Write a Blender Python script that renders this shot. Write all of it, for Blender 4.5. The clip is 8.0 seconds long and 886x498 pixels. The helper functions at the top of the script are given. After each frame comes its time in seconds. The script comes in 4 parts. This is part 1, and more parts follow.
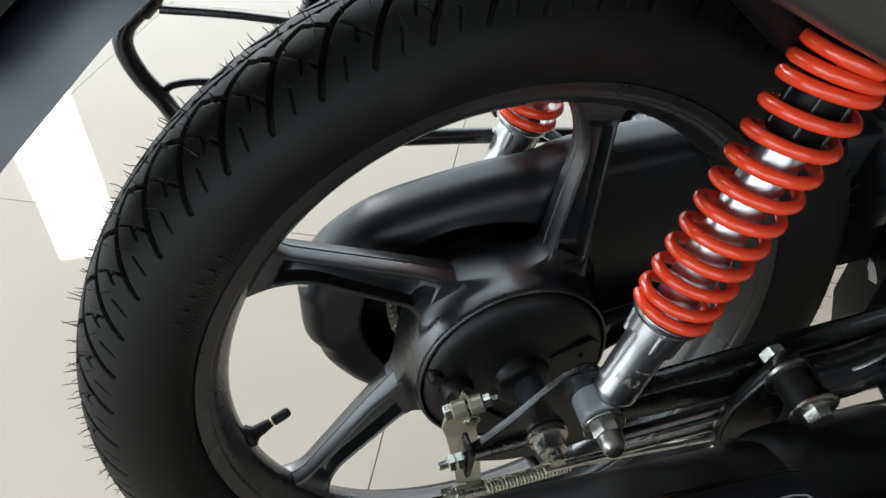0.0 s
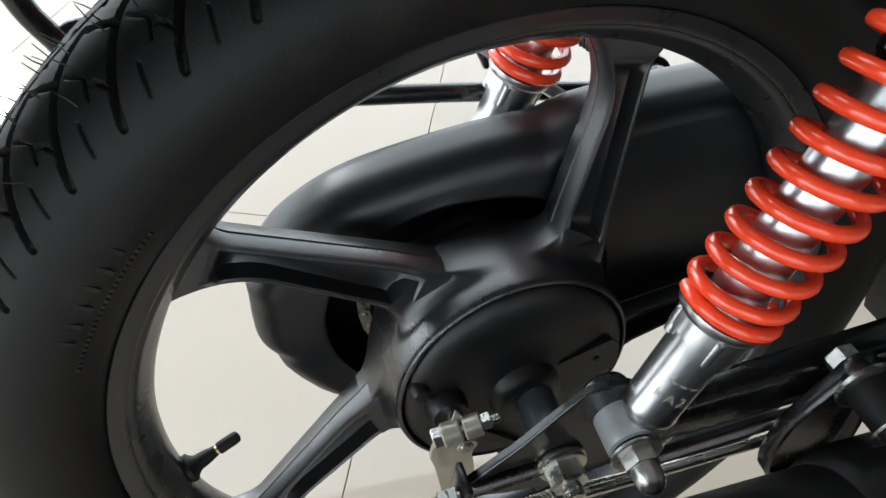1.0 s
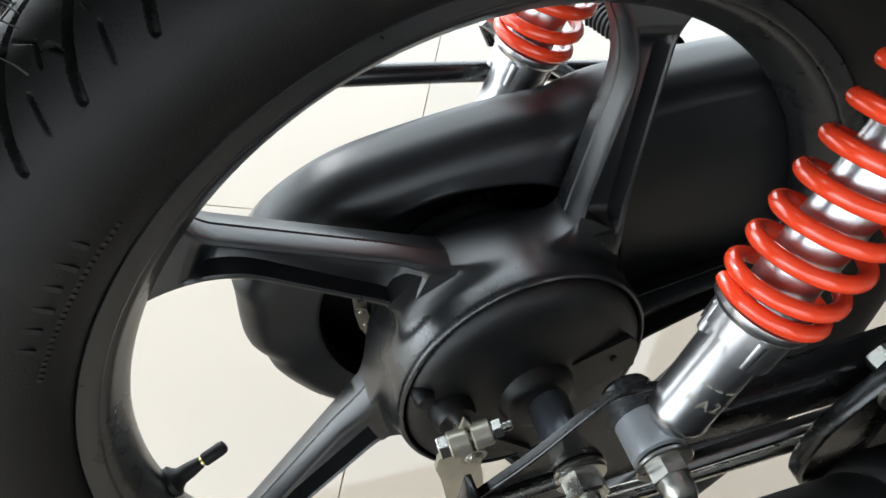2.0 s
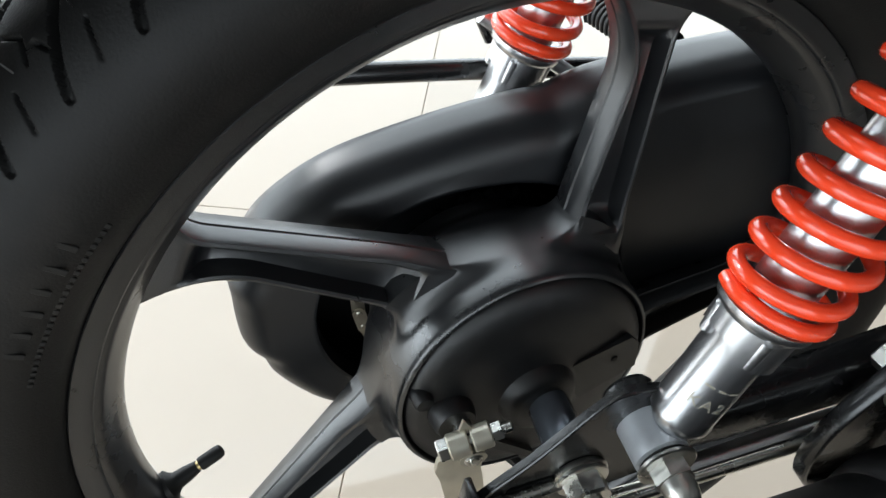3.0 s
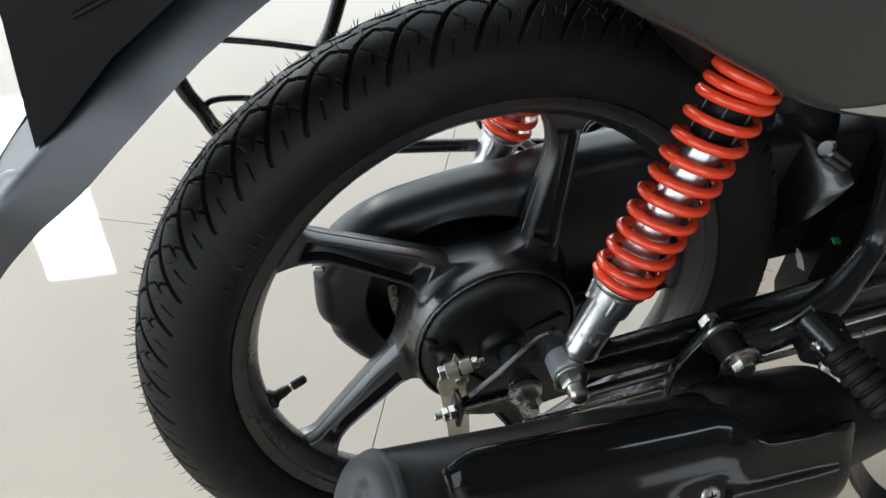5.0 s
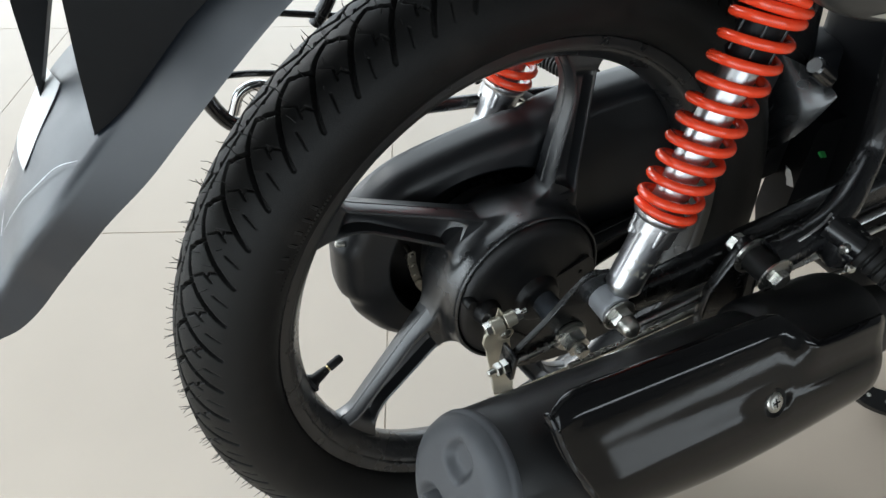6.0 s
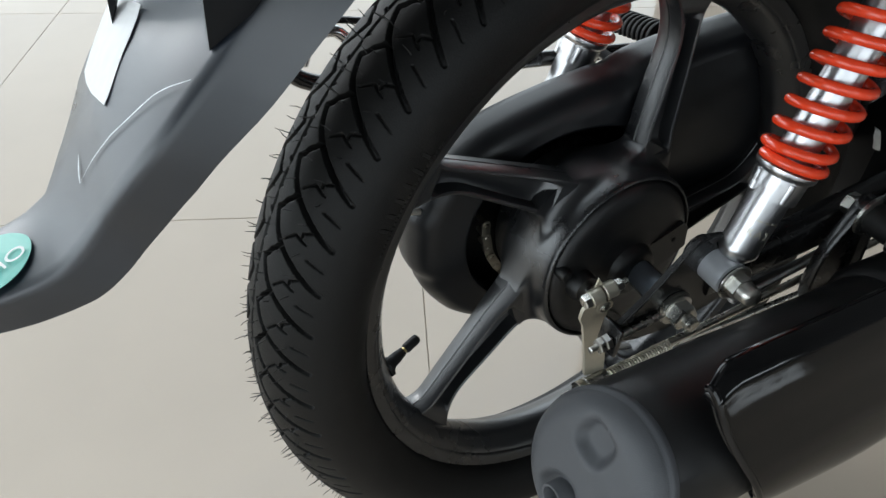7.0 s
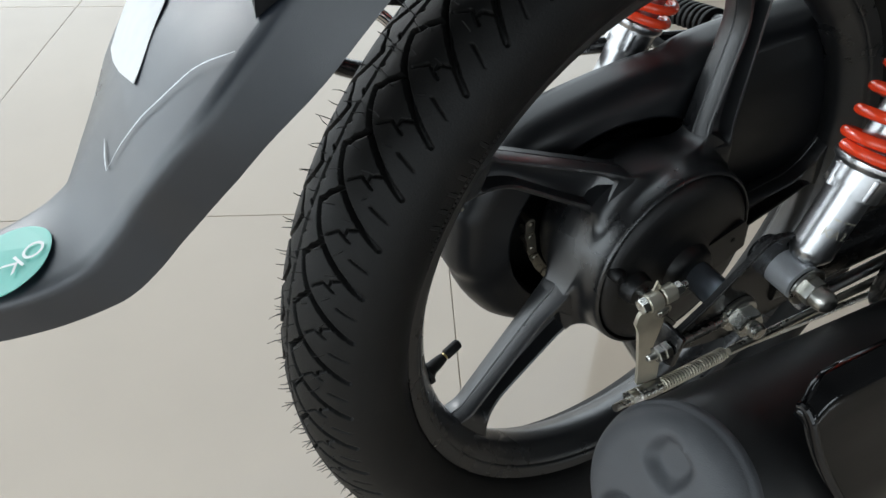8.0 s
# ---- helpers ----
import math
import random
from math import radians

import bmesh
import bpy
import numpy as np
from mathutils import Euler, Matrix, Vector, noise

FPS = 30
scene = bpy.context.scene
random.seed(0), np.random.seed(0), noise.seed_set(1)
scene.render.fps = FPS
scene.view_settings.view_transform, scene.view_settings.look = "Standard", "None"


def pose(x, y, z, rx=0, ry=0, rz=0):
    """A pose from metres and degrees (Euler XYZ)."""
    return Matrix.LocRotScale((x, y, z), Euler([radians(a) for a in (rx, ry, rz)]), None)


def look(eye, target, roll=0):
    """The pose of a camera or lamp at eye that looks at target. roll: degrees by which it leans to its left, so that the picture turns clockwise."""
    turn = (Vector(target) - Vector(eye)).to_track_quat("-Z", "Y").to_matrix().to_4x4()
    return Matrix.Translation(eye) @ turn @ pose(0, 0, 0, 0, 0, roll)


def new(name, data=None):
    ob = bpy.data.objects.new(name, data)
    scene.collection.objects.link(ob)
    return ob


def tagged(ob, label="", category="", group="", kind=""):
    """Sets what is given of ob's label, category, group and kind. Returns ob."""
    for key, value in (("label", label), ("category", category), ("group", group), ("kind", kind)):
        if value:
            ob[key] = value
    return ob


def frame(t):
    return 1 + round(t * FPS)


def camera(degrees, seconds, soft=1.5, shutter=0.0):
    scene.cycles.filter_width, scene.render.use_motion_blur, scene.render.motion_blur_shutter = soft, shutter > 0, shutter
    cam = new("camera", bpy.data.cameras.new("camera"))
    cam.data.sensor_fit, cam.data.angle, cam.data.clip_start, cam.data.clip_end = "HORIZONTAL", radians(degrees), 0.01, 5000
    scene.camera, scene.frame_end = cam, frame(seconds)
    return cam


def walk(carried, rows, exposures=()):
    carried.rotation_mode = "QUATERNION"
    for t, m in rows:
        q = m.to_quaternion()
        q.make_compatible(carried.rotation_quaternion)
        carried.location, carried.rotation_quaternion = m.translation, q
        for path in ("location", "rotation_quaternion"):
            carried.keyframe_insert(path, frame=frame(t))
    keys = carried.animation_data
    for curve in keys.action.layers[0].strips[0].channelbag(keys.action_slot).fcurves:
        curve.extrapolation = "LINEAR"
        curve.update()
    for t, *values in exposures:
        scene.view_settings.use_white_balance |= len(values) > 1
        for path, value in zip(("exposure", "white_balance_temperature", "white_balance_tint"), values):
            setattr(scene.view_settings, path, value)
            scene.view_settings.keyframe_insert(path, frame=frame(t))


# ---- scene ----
cam = camera(62.94, 8.0)
PATH = [
    (0.0, -0.1396, -0.3507, 0.7428, 48.693, -0.910, -12.202),
    (0.5, -0.1327, -0.3002, 0.7013, 47.462, -1.889, -13.646),
    (1.0, -0.1291, -0.2690, 0.6742, 47.019, -1.787, -14.650),
    (1.5, -0.1305, -0.2511, 0.6570, 46.644, -2.206, -15.303),
    (3.0, -0.1276, -0.2392, 0.6451, 46.587, -1.793, -15.783),
    (3.5, -0.1337, -0.2487, 0.6594, 47.241, -1.809, -15.683),
    (4.0, -0.1507, -0.3119, 0.7070, 49.047, -1.755, -14.457),
    (4.5, -0.1512, -0.4119, 0.7641, 50.770, -1.389, -13.094),
    (4.7, -0.1552, -0.4436, 0.7863, 50.961, -1.660, -12.351),
    (5.8, -0.2409, -0.4346, 0.7821, 48.958, -0.751, -20.967),
    (6.0, -0.2675, -0.4151, 0.7675, 49.054, -0.559, -23.565),
    (6.5, -0.3087, -0.3789, 0.7284, 49.147, -0.749, -26.535),
    (7.0, -0.3378, -0.3530, 0.7059, 49.285, -1.211, -25.784),
    (7.5, -0.3433, -0.3303, 0.6926, 49.624, -0.869, -25.420),
    (8.0, -0.3461, -0.3174, 0.6802, 49.230, -0.913, -24.778),
]
EXPOSURE = [(0.0, 0.74), (0.5, 0.93), (1.0, 1.02), (1.5, 1.25), (3.0, 1.25), (3.5, 1.18), (4.0, 0.86), (4.5, 0.66), (5.8, 0.75), (6.0, 0.75), (6.5, 0.75), (7.0, 0.48), (8.0, 0.42)]
walk(cam, [(t, pose(*row)) for t, *row in PATH], EXPOSURE)
# ---------------------------------------------------------------- light
HUB = 0.3133          # height of the rear axle over the floor

world = bpy.data.worlds.new("world")
scene.world = world
world.use_nodes = True
wn = world.node_tree.nodes
sky = wn.new("ShaderNodeTexSky")
sky.sky_type, sky.sun_disc = "NISHITA", False
sky.sun_elevation, sky.sun_rotation = radians(48), radians(200)
wn["Background"].inputs["Strength"].default_value = 0.12
world.node_tree.links.new(sky.outputs[0], wn["Background"].inputs["Color"])

def window_light(name, centre, target, sx, sy, watts, colour):
    lamp = bpy.data.lights.new(name, "AREA")
    lamp.shape, lamp.size, lamp.size_y, lamp.energy, lamp.color = "RECTANGLE", sx, sy, watts, colour
    ob = new(name, lamp)
    ob.matrix_world = look(centre, target)
    return ob


DAY = (0.82, 0.93, 1.0)
window_light("daylight_clear", (-1.91, 4.50, 2.40), (-1.91, 0, 2.40), 0.50, 1.60, 48, (1, 1, 1))
# Even back light over the whole side wall, added beyond the bright pane.
window_light("backlight_side", (-0.1, 4.52, 4.05), (-0.1, 0, 4.05), 8.6, 7.9, 340, DAY)
window_light("daylight_front", (-4.50, 0.5, 1.15), (0, 0.5, 1.15), 7.8, 2.1, 120, DAY)
# Narrow lamp added to draw thin bright streaks on the heat shield.
window_light("streak_slot", (3.20, -3.52, 0.46), (3.20, 0, 0.46), 2.0, 0.22, 3, DAY)
# Added fill from behind the camera, to lift the silencer and brake panel.
window_light("fill_rear", (-1.8, -3.50, 1.35), (-1.8, 0, 1.35), 5.0, 2.5, 40, DAY)

# ---------------------------------------------------------------- materials


def mat(name, colour, rough=0.5, metal=0.0, vary=0.12, scale=60.0, bump=0.0, bump_scale=400.0,
        coat=0.0, dirt=0.0, dirt_colour=(0.3, 0.27, 0.22), rough_vary=0.12, spec=0.5, grain=None, piece=0.0):
    """A surface with variation of tone and gloss at two scales, and fine relief."""
    m = bpy.data.materials.new(name)
    m.use_nodes = True
    t = m.node_tree
    n, l = t.nodes, t.links
    b = n["Principled BSDF"]
    co = n.new("ShaderNodeTexCoord")
    big = n.new("ShaderNodeTexNoise")
    big.inputs["Scale"].default_value, big.inputs["Detail"].default_value = scale * 0.18, 4.0
    fine = n.new("ShaderNodeTexNoise")
    fine.inputs["Scale"].default_value, fine.inputs["Detail"].default_value = scale, 6.0
    for q in (big, fine):
        l.new(co.outputs["Object"], q.inputs["Vector"])
    if grain:
        mp = n.new("ShaderNodeMapping")
        mp.inputs["Scale"].default_value = grain
        l.new(co.outputs["Object"], mp.inputs["Vector"])
        l.new(mp.outputs[0], fine.inputs["Vector"])
    add = n.new("ShaderNodeMath")
    add.operation = "ADD"
    l.new(big.outputs["Fac"], add.inputs[0])
    l.new(fine.outputs["Fac"], add.inputs[1])
    ramp = n.new("ShaderNodeMapRange")
    ramp.inputs["From Min"].default_value, ramp.inputs["From Max"].default_value = 0.65, 1.35
    ramp.inputs["To Min"].default_value, ramp.inputs["To Max"].default_value = 1 - vary, 1 + vary
    l.new(add.outputs[0], ramp.inputs["Value"])
    source = ramp.outputs[0]
    if piece:
        info = n.new("ShaderNodeObjectInfo")
        pr = n.new("ShaderNodeMapRange")
        pr.inputs["To Min"].default_value, pr.inputs["To Max"].default_value = 1 - piece, 1 + piece
        l.new(info.outputs["Random"], pr.inputs["Value"])
        mul = n.new("ShaderNodeMath")
        mul.operation = "MULTIPLY"
        l.new(source, mul.inputs[0])
        l.new(pr.outputs[0], mul.inputs[1])
        source = mul.outputs[0]
    mix = n.new("ShaderNodeVectorMath")
    mix.operation = "SCALE"
    mix.inputs[0].default_value = colour
    l.new(source, mix.inputs["Scale"])
    out = mix.outputs[0]
    if dirt:
        spots = n.new("ShaderNodeTexNoise")
        spots.inputs["Scale"].default_value, spots.inputs["Detail"].default_value = scale * 0.5, 8.0
        l.new(co.outputs["Object"], spots.inputs["Vector"])
        cut = n.new("ShaderNodeMapRange")
        cut.inputs["From Min"].default_value, cut.inputs["From Max"].default_value = 0.56, 0.72
        cut.inputs["To Max"].default_value = dirt
        l.new(spots.outputs["Fac"], cut.inputs["Value"])
        mx = n.new("ShaderNodeMix")
        mx.data_type = "RGBA"
        l.new(cut.outputs[0], mx.inputs["Factor"])
        l.new(out, mx.inputs["A"])
        mx.inputs["B"].default_value = (*dirt_colour, 1)
        out = mx.outputs["Result"]
    l.new(out, b.inputs["Base Color"])
    rr = n.new("ShaderNodeMapRange")
    rr.inputs["From Min"].default_value, rr.inputs["From Max"].default_value = 0.65, 1.35
    rr.inputs["To Min"].default_value, rr.inputs["To Max"].default_value = rough * (1 - rough_vary), min(1, rough * (1 + rough_vary))
    l.new(add.outputs[0], rr.inputs["Value"])
    l.new(rr.outputs[0], b.inputs["Roughness"])
    b.inputs["Metallic"].default_value, b.inputs["Coat Weight"].default_value = metal, coat
    b.inputs["Coat Roughness"].default_value, b.inputs["Specular IOR Level"].default_value = 0.06, spec
    if bump:
        bn = n.new("ShaderNodeTexNoise")
        bn.inputs["Scale"].default_value, bn.inputs["Detail"].default_value = bump_scale, 5.0
        l.new(co.outputs["Object"], bn.inputs["Vector"])
        bp = n.new("ShaderNodeBump")
        bp.inputs["Strength"].default_value, bp.inputs["Distance"].default_value = bump, 0.0006
        l.new(bn.outputs["Fac"], bp.inputs["Height"])
        l.new(bp.outputs[0], b.inputs["Normal"])
    return m


RUBBER = mat("tyre rubber", (0.0075, 0.0073, 0.0071), 0.54, vary=0.25, scale=45, bump=0.25, bump_scale=900, dirt=0.12, dirt_colour=(0.07, 0.06, 0.05), spec=0.24)
HAIR = mat("rubber hair", (0.02, 0.02, 0.02), 0.6)
ALLOY = mat("satin black alloy", (0.010, 0.0105, 0.0118), 0.30, vary=0.25, scale=45, bump=0.12, bump_scale=1500, spec=1.0, rough_vary=0.25)
PANEL = mat("satin black brake panel", (0.009, 0.009, 0.0094), 0.38, vary=0.15, scale=90, bump=0.35, bump_scale=1800)
PLASTIC = mat("black moulded plastic", (0.007, 0.0076, 0.0090), 0.37, vary=0.2, scale=40, bump=0.10, bump_scale=2200, spec=0.45, rough_vary=0.2)
FENDER = mat("dark grey moulded plastic", (0.016, 0.021, 0.030), 0.34, vary=0.25, scale=28, bump=0.18, bump_scale=2500, dirt=0.10, dirt_colour=(0.05, 0.055, 0.06), spec=1.0, rough_vary=0.25)
# Also colours the pieces that stand for the dark of slots and bores.
DARK = mat("deep black plastic and slot shade", (0.0035, 0.0038, 0.0046), 0.45, vary=0.2, spec=0.18)
GLOSS = mat("glossy black paint", (0.004, 0.004, 0.0045), 0.07, vary=0.15, scale=50, bump=0.10, bump_scale=60, coat=0.0)
FRAME = mat("black frame paint", (0.009, 0.009, 0.0097), 0.26, vary=0.2, scale=80, bump=0.15, bump_scale=700, coat=0.2)
MUFFLER = mat("matt black heat paint", (0.010, 0.010, 0.0104), 0.42, vary=0.14, scale=90, bump=0.3, bump_scale=1600)
CAPGREY = mat("grey cast end cap", (0.075, 0.078, 0.085), 0.5, vary=0.12, scale=80, bump=0.4, bump_scale=1500)
CHAIN = mat("oiled chain steel", (0.42, 0.39, 0.33), 0.45, 1.0, vary=0.25, scale=150)
CHROME = mat("chrome plating", (0.72, 0.72, 0.73), 0.10, 1.0, vary=0.06, scale=40, bump=0.02, bump_scale=400)
STEEL = mat("brushed shock steel", (0.60, 0.60, 0.61), 0.28, 1.0, vary=0.10, scale=60, bump=0.05, bump_scale=900, grain=(60, 60, 900))
ZINC = mat("zinc plated steel", (0.62, 0.61, 0.57), 0.28, 1.0, vary=0.16, scale=120, bump=0.12, bump_scale=900, dirt=0.2, dirt_colour=(0.35, 0.31, 0.22))
ALUMINIUM = mat("cast aluminium", (0.52, 0.54, 0.57), 0.34, 0.35, vary=0.12, scale=80, bump=0.12, bump_scale=900)
SPACER = mat("dark polished steel", (0.16, 0.18, 0.21), 0.24, 0.5, vary=0.15, scale=80, bump=0.06, bump_scale=900)
LEVER = mat("plated brake lever steel", (0.62, 0.58, 0.48), 0.36, 0.65, vary=0.12, scale=90, bump=0.08, bump_scale=800)
RED = mat("red spring enamel", (0.88, 0.062, 0.018), 0.22, vary=0.06, scale=60, bump=0.03, bump_scale=500, coat=0.5)
BRASS = mat("brass", (0.62, 0.48, 0.22), 0.3, 1.0)
SIDE = mat("grey side panel paint", (0.044, 0.042, 0.039), 0.30, vary=0.08, scale=20, bump=0.03, bump_scale=500, coat=0.2)
BEIGE = mat("beige panel stripe", (0.42, 0.40, 0.35), 0.35, vary=0.05, coat=0.2)
PAPER = mat("white torn paper", (0.82, 0.82, 0.82), 0.85, vary=0.05, scale=120)
TEAL = mat("teal sticker film", (0.17, 0.55, 0.47), 0.45, vary=0.06, scale=100)
WHITE = mat("white print", (0.85, 0.87, 0.86), 0.5, vary=0.03)
CHALK = mat("pale scuff", (0.64, 0.67, 0.69), 0.7, vary=0.3, scale=400)
CLEAR = mat("torn clear wrapping", (0.62, 0.63, 0.62), 0.25, vary=0.15, scale=200, bump=0.3, bump_scale=300)
SHELL = mat("polished black plastic", (0.006, 0.0065, 0.0075), 0.24, vary=0.2, scale=40, bump=0.12, bump_scale=300, spec=1.0, rough_vary=0.2, coat=0.5)
GREEN = mat("green cable tie plastic", (0.02, 0.30, 0.06), 0.4, vary=0.1)
TILE = mat("cream polished floor tile", (0.55, 0.463, 0.376), 0.035, vary=0.07, scale=4, bump=0.012, bump_scale=60, rough_vary=0.3, piece=0.015, dirt=0.10, dirt_colour=(0.42, 0.37, 0.30))
GROUT = mat("tile joint", (0.42, 0.36, 0.295), 0.9, vary=0.2)
# Dark tone of the unseen walls, so black parts reflect little light.
DIM = mat("unseen wall kept dark", (0.07, 0.069, 0.068), 0.7, vary=0.06, scale=12, bump=0.1, bump_scale=200)
WALL = mat("painted wall", (0.82, 0.82, 0.81), 0.8, vary=0.04, scale=12, bump=0.1, bump_scale=200)
# The unseen ceiling is darkened to weaken reflections from above.
CEIL = mat("dim unseen ceiling", (0.22, 0.22, 0.22), 0.85, vary=0.03, scale=10)
ALU = mat("window frame aluminium", (0.45, 0.45, 0.46), 0.4, 1.0, vary=0.06)


def glass_material():
    m = bpy.data.materials.new("window glass")
    m.use_nodes = True
    b = m.node_tree.nodes["Principled BSDF"]
    b.inputs["Transmission Weight"].default_value, b.inputs["Roughness"].default_value = 1.0, 0.0
    b.inputs["IOR"].default_value = 1.45
    return m


def outdoors_material():
    """Bright daylight haze far outside the windows."""
    m = bpy.data.materials.new("bright outdoors")
    m.use_nodes = True
    n, l = m.node_tree.nodes, m.node_tree.links
    n.clear()
    e, o = n.new("ShaderNodeEmission"), n.new("ShaderNodeOutputMaterial")
    e.inputs["Color"].default_value, e.inputs["Strength"].default_value = (0.95, 0.98, 1.0, 1), 0.3
    l.new(e.outputs[0], o.inputs[0])
    return m


GLASS, OUTSIDE = glass_material(), outdoors_material()

# ---------------------------------------------------------------- mesh helpers


def finish(bm, material, name, smooth=35):
    me = bpy.data.meshes.new(name)
    bmesh.ops.recalc_face_normals(bm, faces=bm.faces)
    bm.to_mesh(me)
    bm.free()
    if material:
        me.materials.append(material)
    if smooth:
        me.shade_smooth()
        me.set_sharp_from_angle(angle=radians(smooth))
    return me


def part(name, bm, material, parent, label="", smooth=35):
    """Links a bmesh as one mesh object under a thing or under a part."""
    ob = new(name, finish(bm, material, name, smooth))
    ob.parent = parent
    if label:
        ob["label"] = label
    return ob


def loops_mesh(loops, closed=True, cap_start=False, cap_end=False):
    """Skin between point loops of equal length."""
    bm = bmesh.new()
    rows = [[bm.verts.new(p) for p in loop] for loop in loops]
    n = len(rows[0])
    for a, b in zip(rows, rows[1:]):
        for i in range(n if closed else n - 1):
            j = (i + 1) % n
            bm.faces.new((a[i], a[j], b[j], b[i]))
    if cap_start:
        bm.faces.new(rows[0][::-1])
    if cap_end:
        bm.faces.new(rows[-1])
    return bm


def frame_of(d):
    d = Vector(d).normalized()
    u = d.orthogonal().normalized()
    if abs(d.z) < 0.95:
        u = d.cross(Vector((0, 0, 1))).normalized()
    return d, u, d.cross(u).normalized()


def lathe(profile, base=(0, 0, 0), axis=(0, 1, 0), segs=48, cap=True):
    """Turns (radius, distance along the axis) about an axis through base."""
    d, u, v = frame_of(axis)
    base = Vector(base)
    loops = []
    for r, h in profile:
        loops.append([base + d * h + (u * math.cos(a) + v * math.sin(a)) * max(r, 1e-5)
                      for a in (2 * math.pi * i / segs for i in range(segs))])
    return loops_mesh(loops, True, cap and profile[0][0] > 1e-4, cap and profile[-1][0] > 1e-4)


def rod(a, b, r, segs=20, edge=0.0008):
    a, b = Vector(a), Vector(b)
    h = (b - a).length
    e = min(edge, r * 0.4, h * 0.3)
    return lathe([(r - e, 0), (r, e), (r, h - e), (r - e, h)], a, b - a, segs)


def smooth_path(points, steps=8):
    """Catmull-Rom through the points."""
    p = [Vector(q) for q in points]
    p = [2 * p[0] - p[1]] + p + [2 * p[-1] - p[-2]]
    out = []
    for i in range(1, len(p) - 2):
        for k in range(steps):
            t = k / steps
            out.append(0.5 * ((2 * p[i]) + (p[i + 1] - p[i - 1]) * t + (2 * p[i - 1] - 5 * p[i] + 4 * p[i + 1] - p[i + 2]) * t * t
                              + (3 * p[i] - p[i - 1] - 3 * p[i + 1] + p[i + 2]) * t ** 3))
    out.append(p[-2])
    return out


def sweep(path, r, segs=12, ends=True, flat=1.0):
    """A round bar along a path; r may be a function of 0..1."""
    path = [Vector(q) for q in path]
    loops, n = [], len(path)
    u = None
    for i, p in enumerate(path):
        d = (path[min(i + 1, n - 1)] - path[max(i - 1, 0)]).normalized()
        u = (u - d * u.dot(d)).normalized() if u else frame_of(d)[1]
        v = d.cross(u)
        rr = r(i / (n - 1)) if callable(r) else r
        loops.append([p + (u * math.cos(a) + v * math.sin(a) * flat) * rr for a in (2 * math.pi * k / segs for k in range(segs))])
    return loops_mesh(loops, True, ends, ends)


def bevelled(bm, width, segs=2, angle=30):
    edges = [e for e in bm.edges if len(e.link_faces) == 2 and e.calc_face_angle(0) > radians(angle)]
    bmesh.ops.bevel(bm, geom=edges, offset=width, segments=segs, affect="EDGES", profile=0.5)
    return bm


def prism(points, y0, y1, bevel=0.0, segs=2):
    """A plate with an outline in x and z, from y0 to y1."""
    bm = bmesh.new()
    a = [bm.verts.new((x, y0, z)) for x, z in points]
    b = [bm.verts.new((x, y1, z)) for x, z in points]
    bm.faces.new(a)
    bm.faces.new(b[::-1])
    for i in range(len(a)):
        j = (i + 1) % len(a)
        bm.faces.new((a[i], b[i], b[j], a[j]))
    return bevelled(bm, bevel, segs) if bevel else bm


def block(size, m, bevel=0.0, segs=2):
    bm = bmesh.new()
    bmesh.ops.create_cube(bm, size=1)
    bmesh.ops.transform(bm, matrix=m @ Matrix.Diagonal((*size, 1)), verts=bm.verts)
    return bevelled(bm, bevel, segs) if bevel else bm


def joined(*parts):
    """Several bmeshes as one."""
    out = bmesh.new()
    for b in parts:
        me = bpy.data.meshes.new("tmp")
        b.to_mesh(me)
        b.free()
        out.from_mesh(me)
        bpy.data.meshes.remove(me)
    return out


def hexagon(a, b, r, chamfer=0.0012):
    """A hexagonal nut or bolt head from a to b."""
    a, b = Vector(a), Vector(b)
    d, u, v = frame_of(b - a)
    h = (b - a).length
    loops = []
    for k, (s, q) in enumerate(((0, r), (h - chamfer, r), (h, r * 0.86))):
        loops.append([a + d * s + (u * math.cos(t) + v * math.sin(t)) * q for t in (math.pi / 3 * i for i in range(6))])
    return loops_mesh(loops, True, True, True)


def polar(r, deg, y=0.0):
    return Vector((r * math.cos(radians(deg)), y, r * math.sin(radians(deg))))


def under(thing, name, label=""):
    """A part that only gathers pieces."""
    ob = new(name)
    ob.parent = thing
    if label:
        ob["label"] = label
    return ob

# ---------------------------------------------------------------- the showroom
TURN_TILE = -0.3728
TILE_SIZE, GAP = 0.80, 0.0008
TU = Vector((math.cos(TURN_TILE), math.sin(TURN_TILE), 0))
TV = Vector((-math.sin(TURN_TILE), math.cos(TURN_TILE), 0))
CORNER = TU * -0.1425 + TV * 0.455
X0, X1, Y0, Y1, TOP = -4.6, 4.4, -3.6, 4.6, 8.2

bm = bmesh.new()
bmesh.ops.create_grid(bm, x_segments=1, y_segments=1, size=7.5)
bmesh.ops.translate(bm, vec=(0, 0.4, -0.004), verts=bm.verts)
floor = tagged(new("floor", finish(bm, GROUT, "floor", 0)), "cream polished tile floor with fine dark joints", "floor", kind="structure")


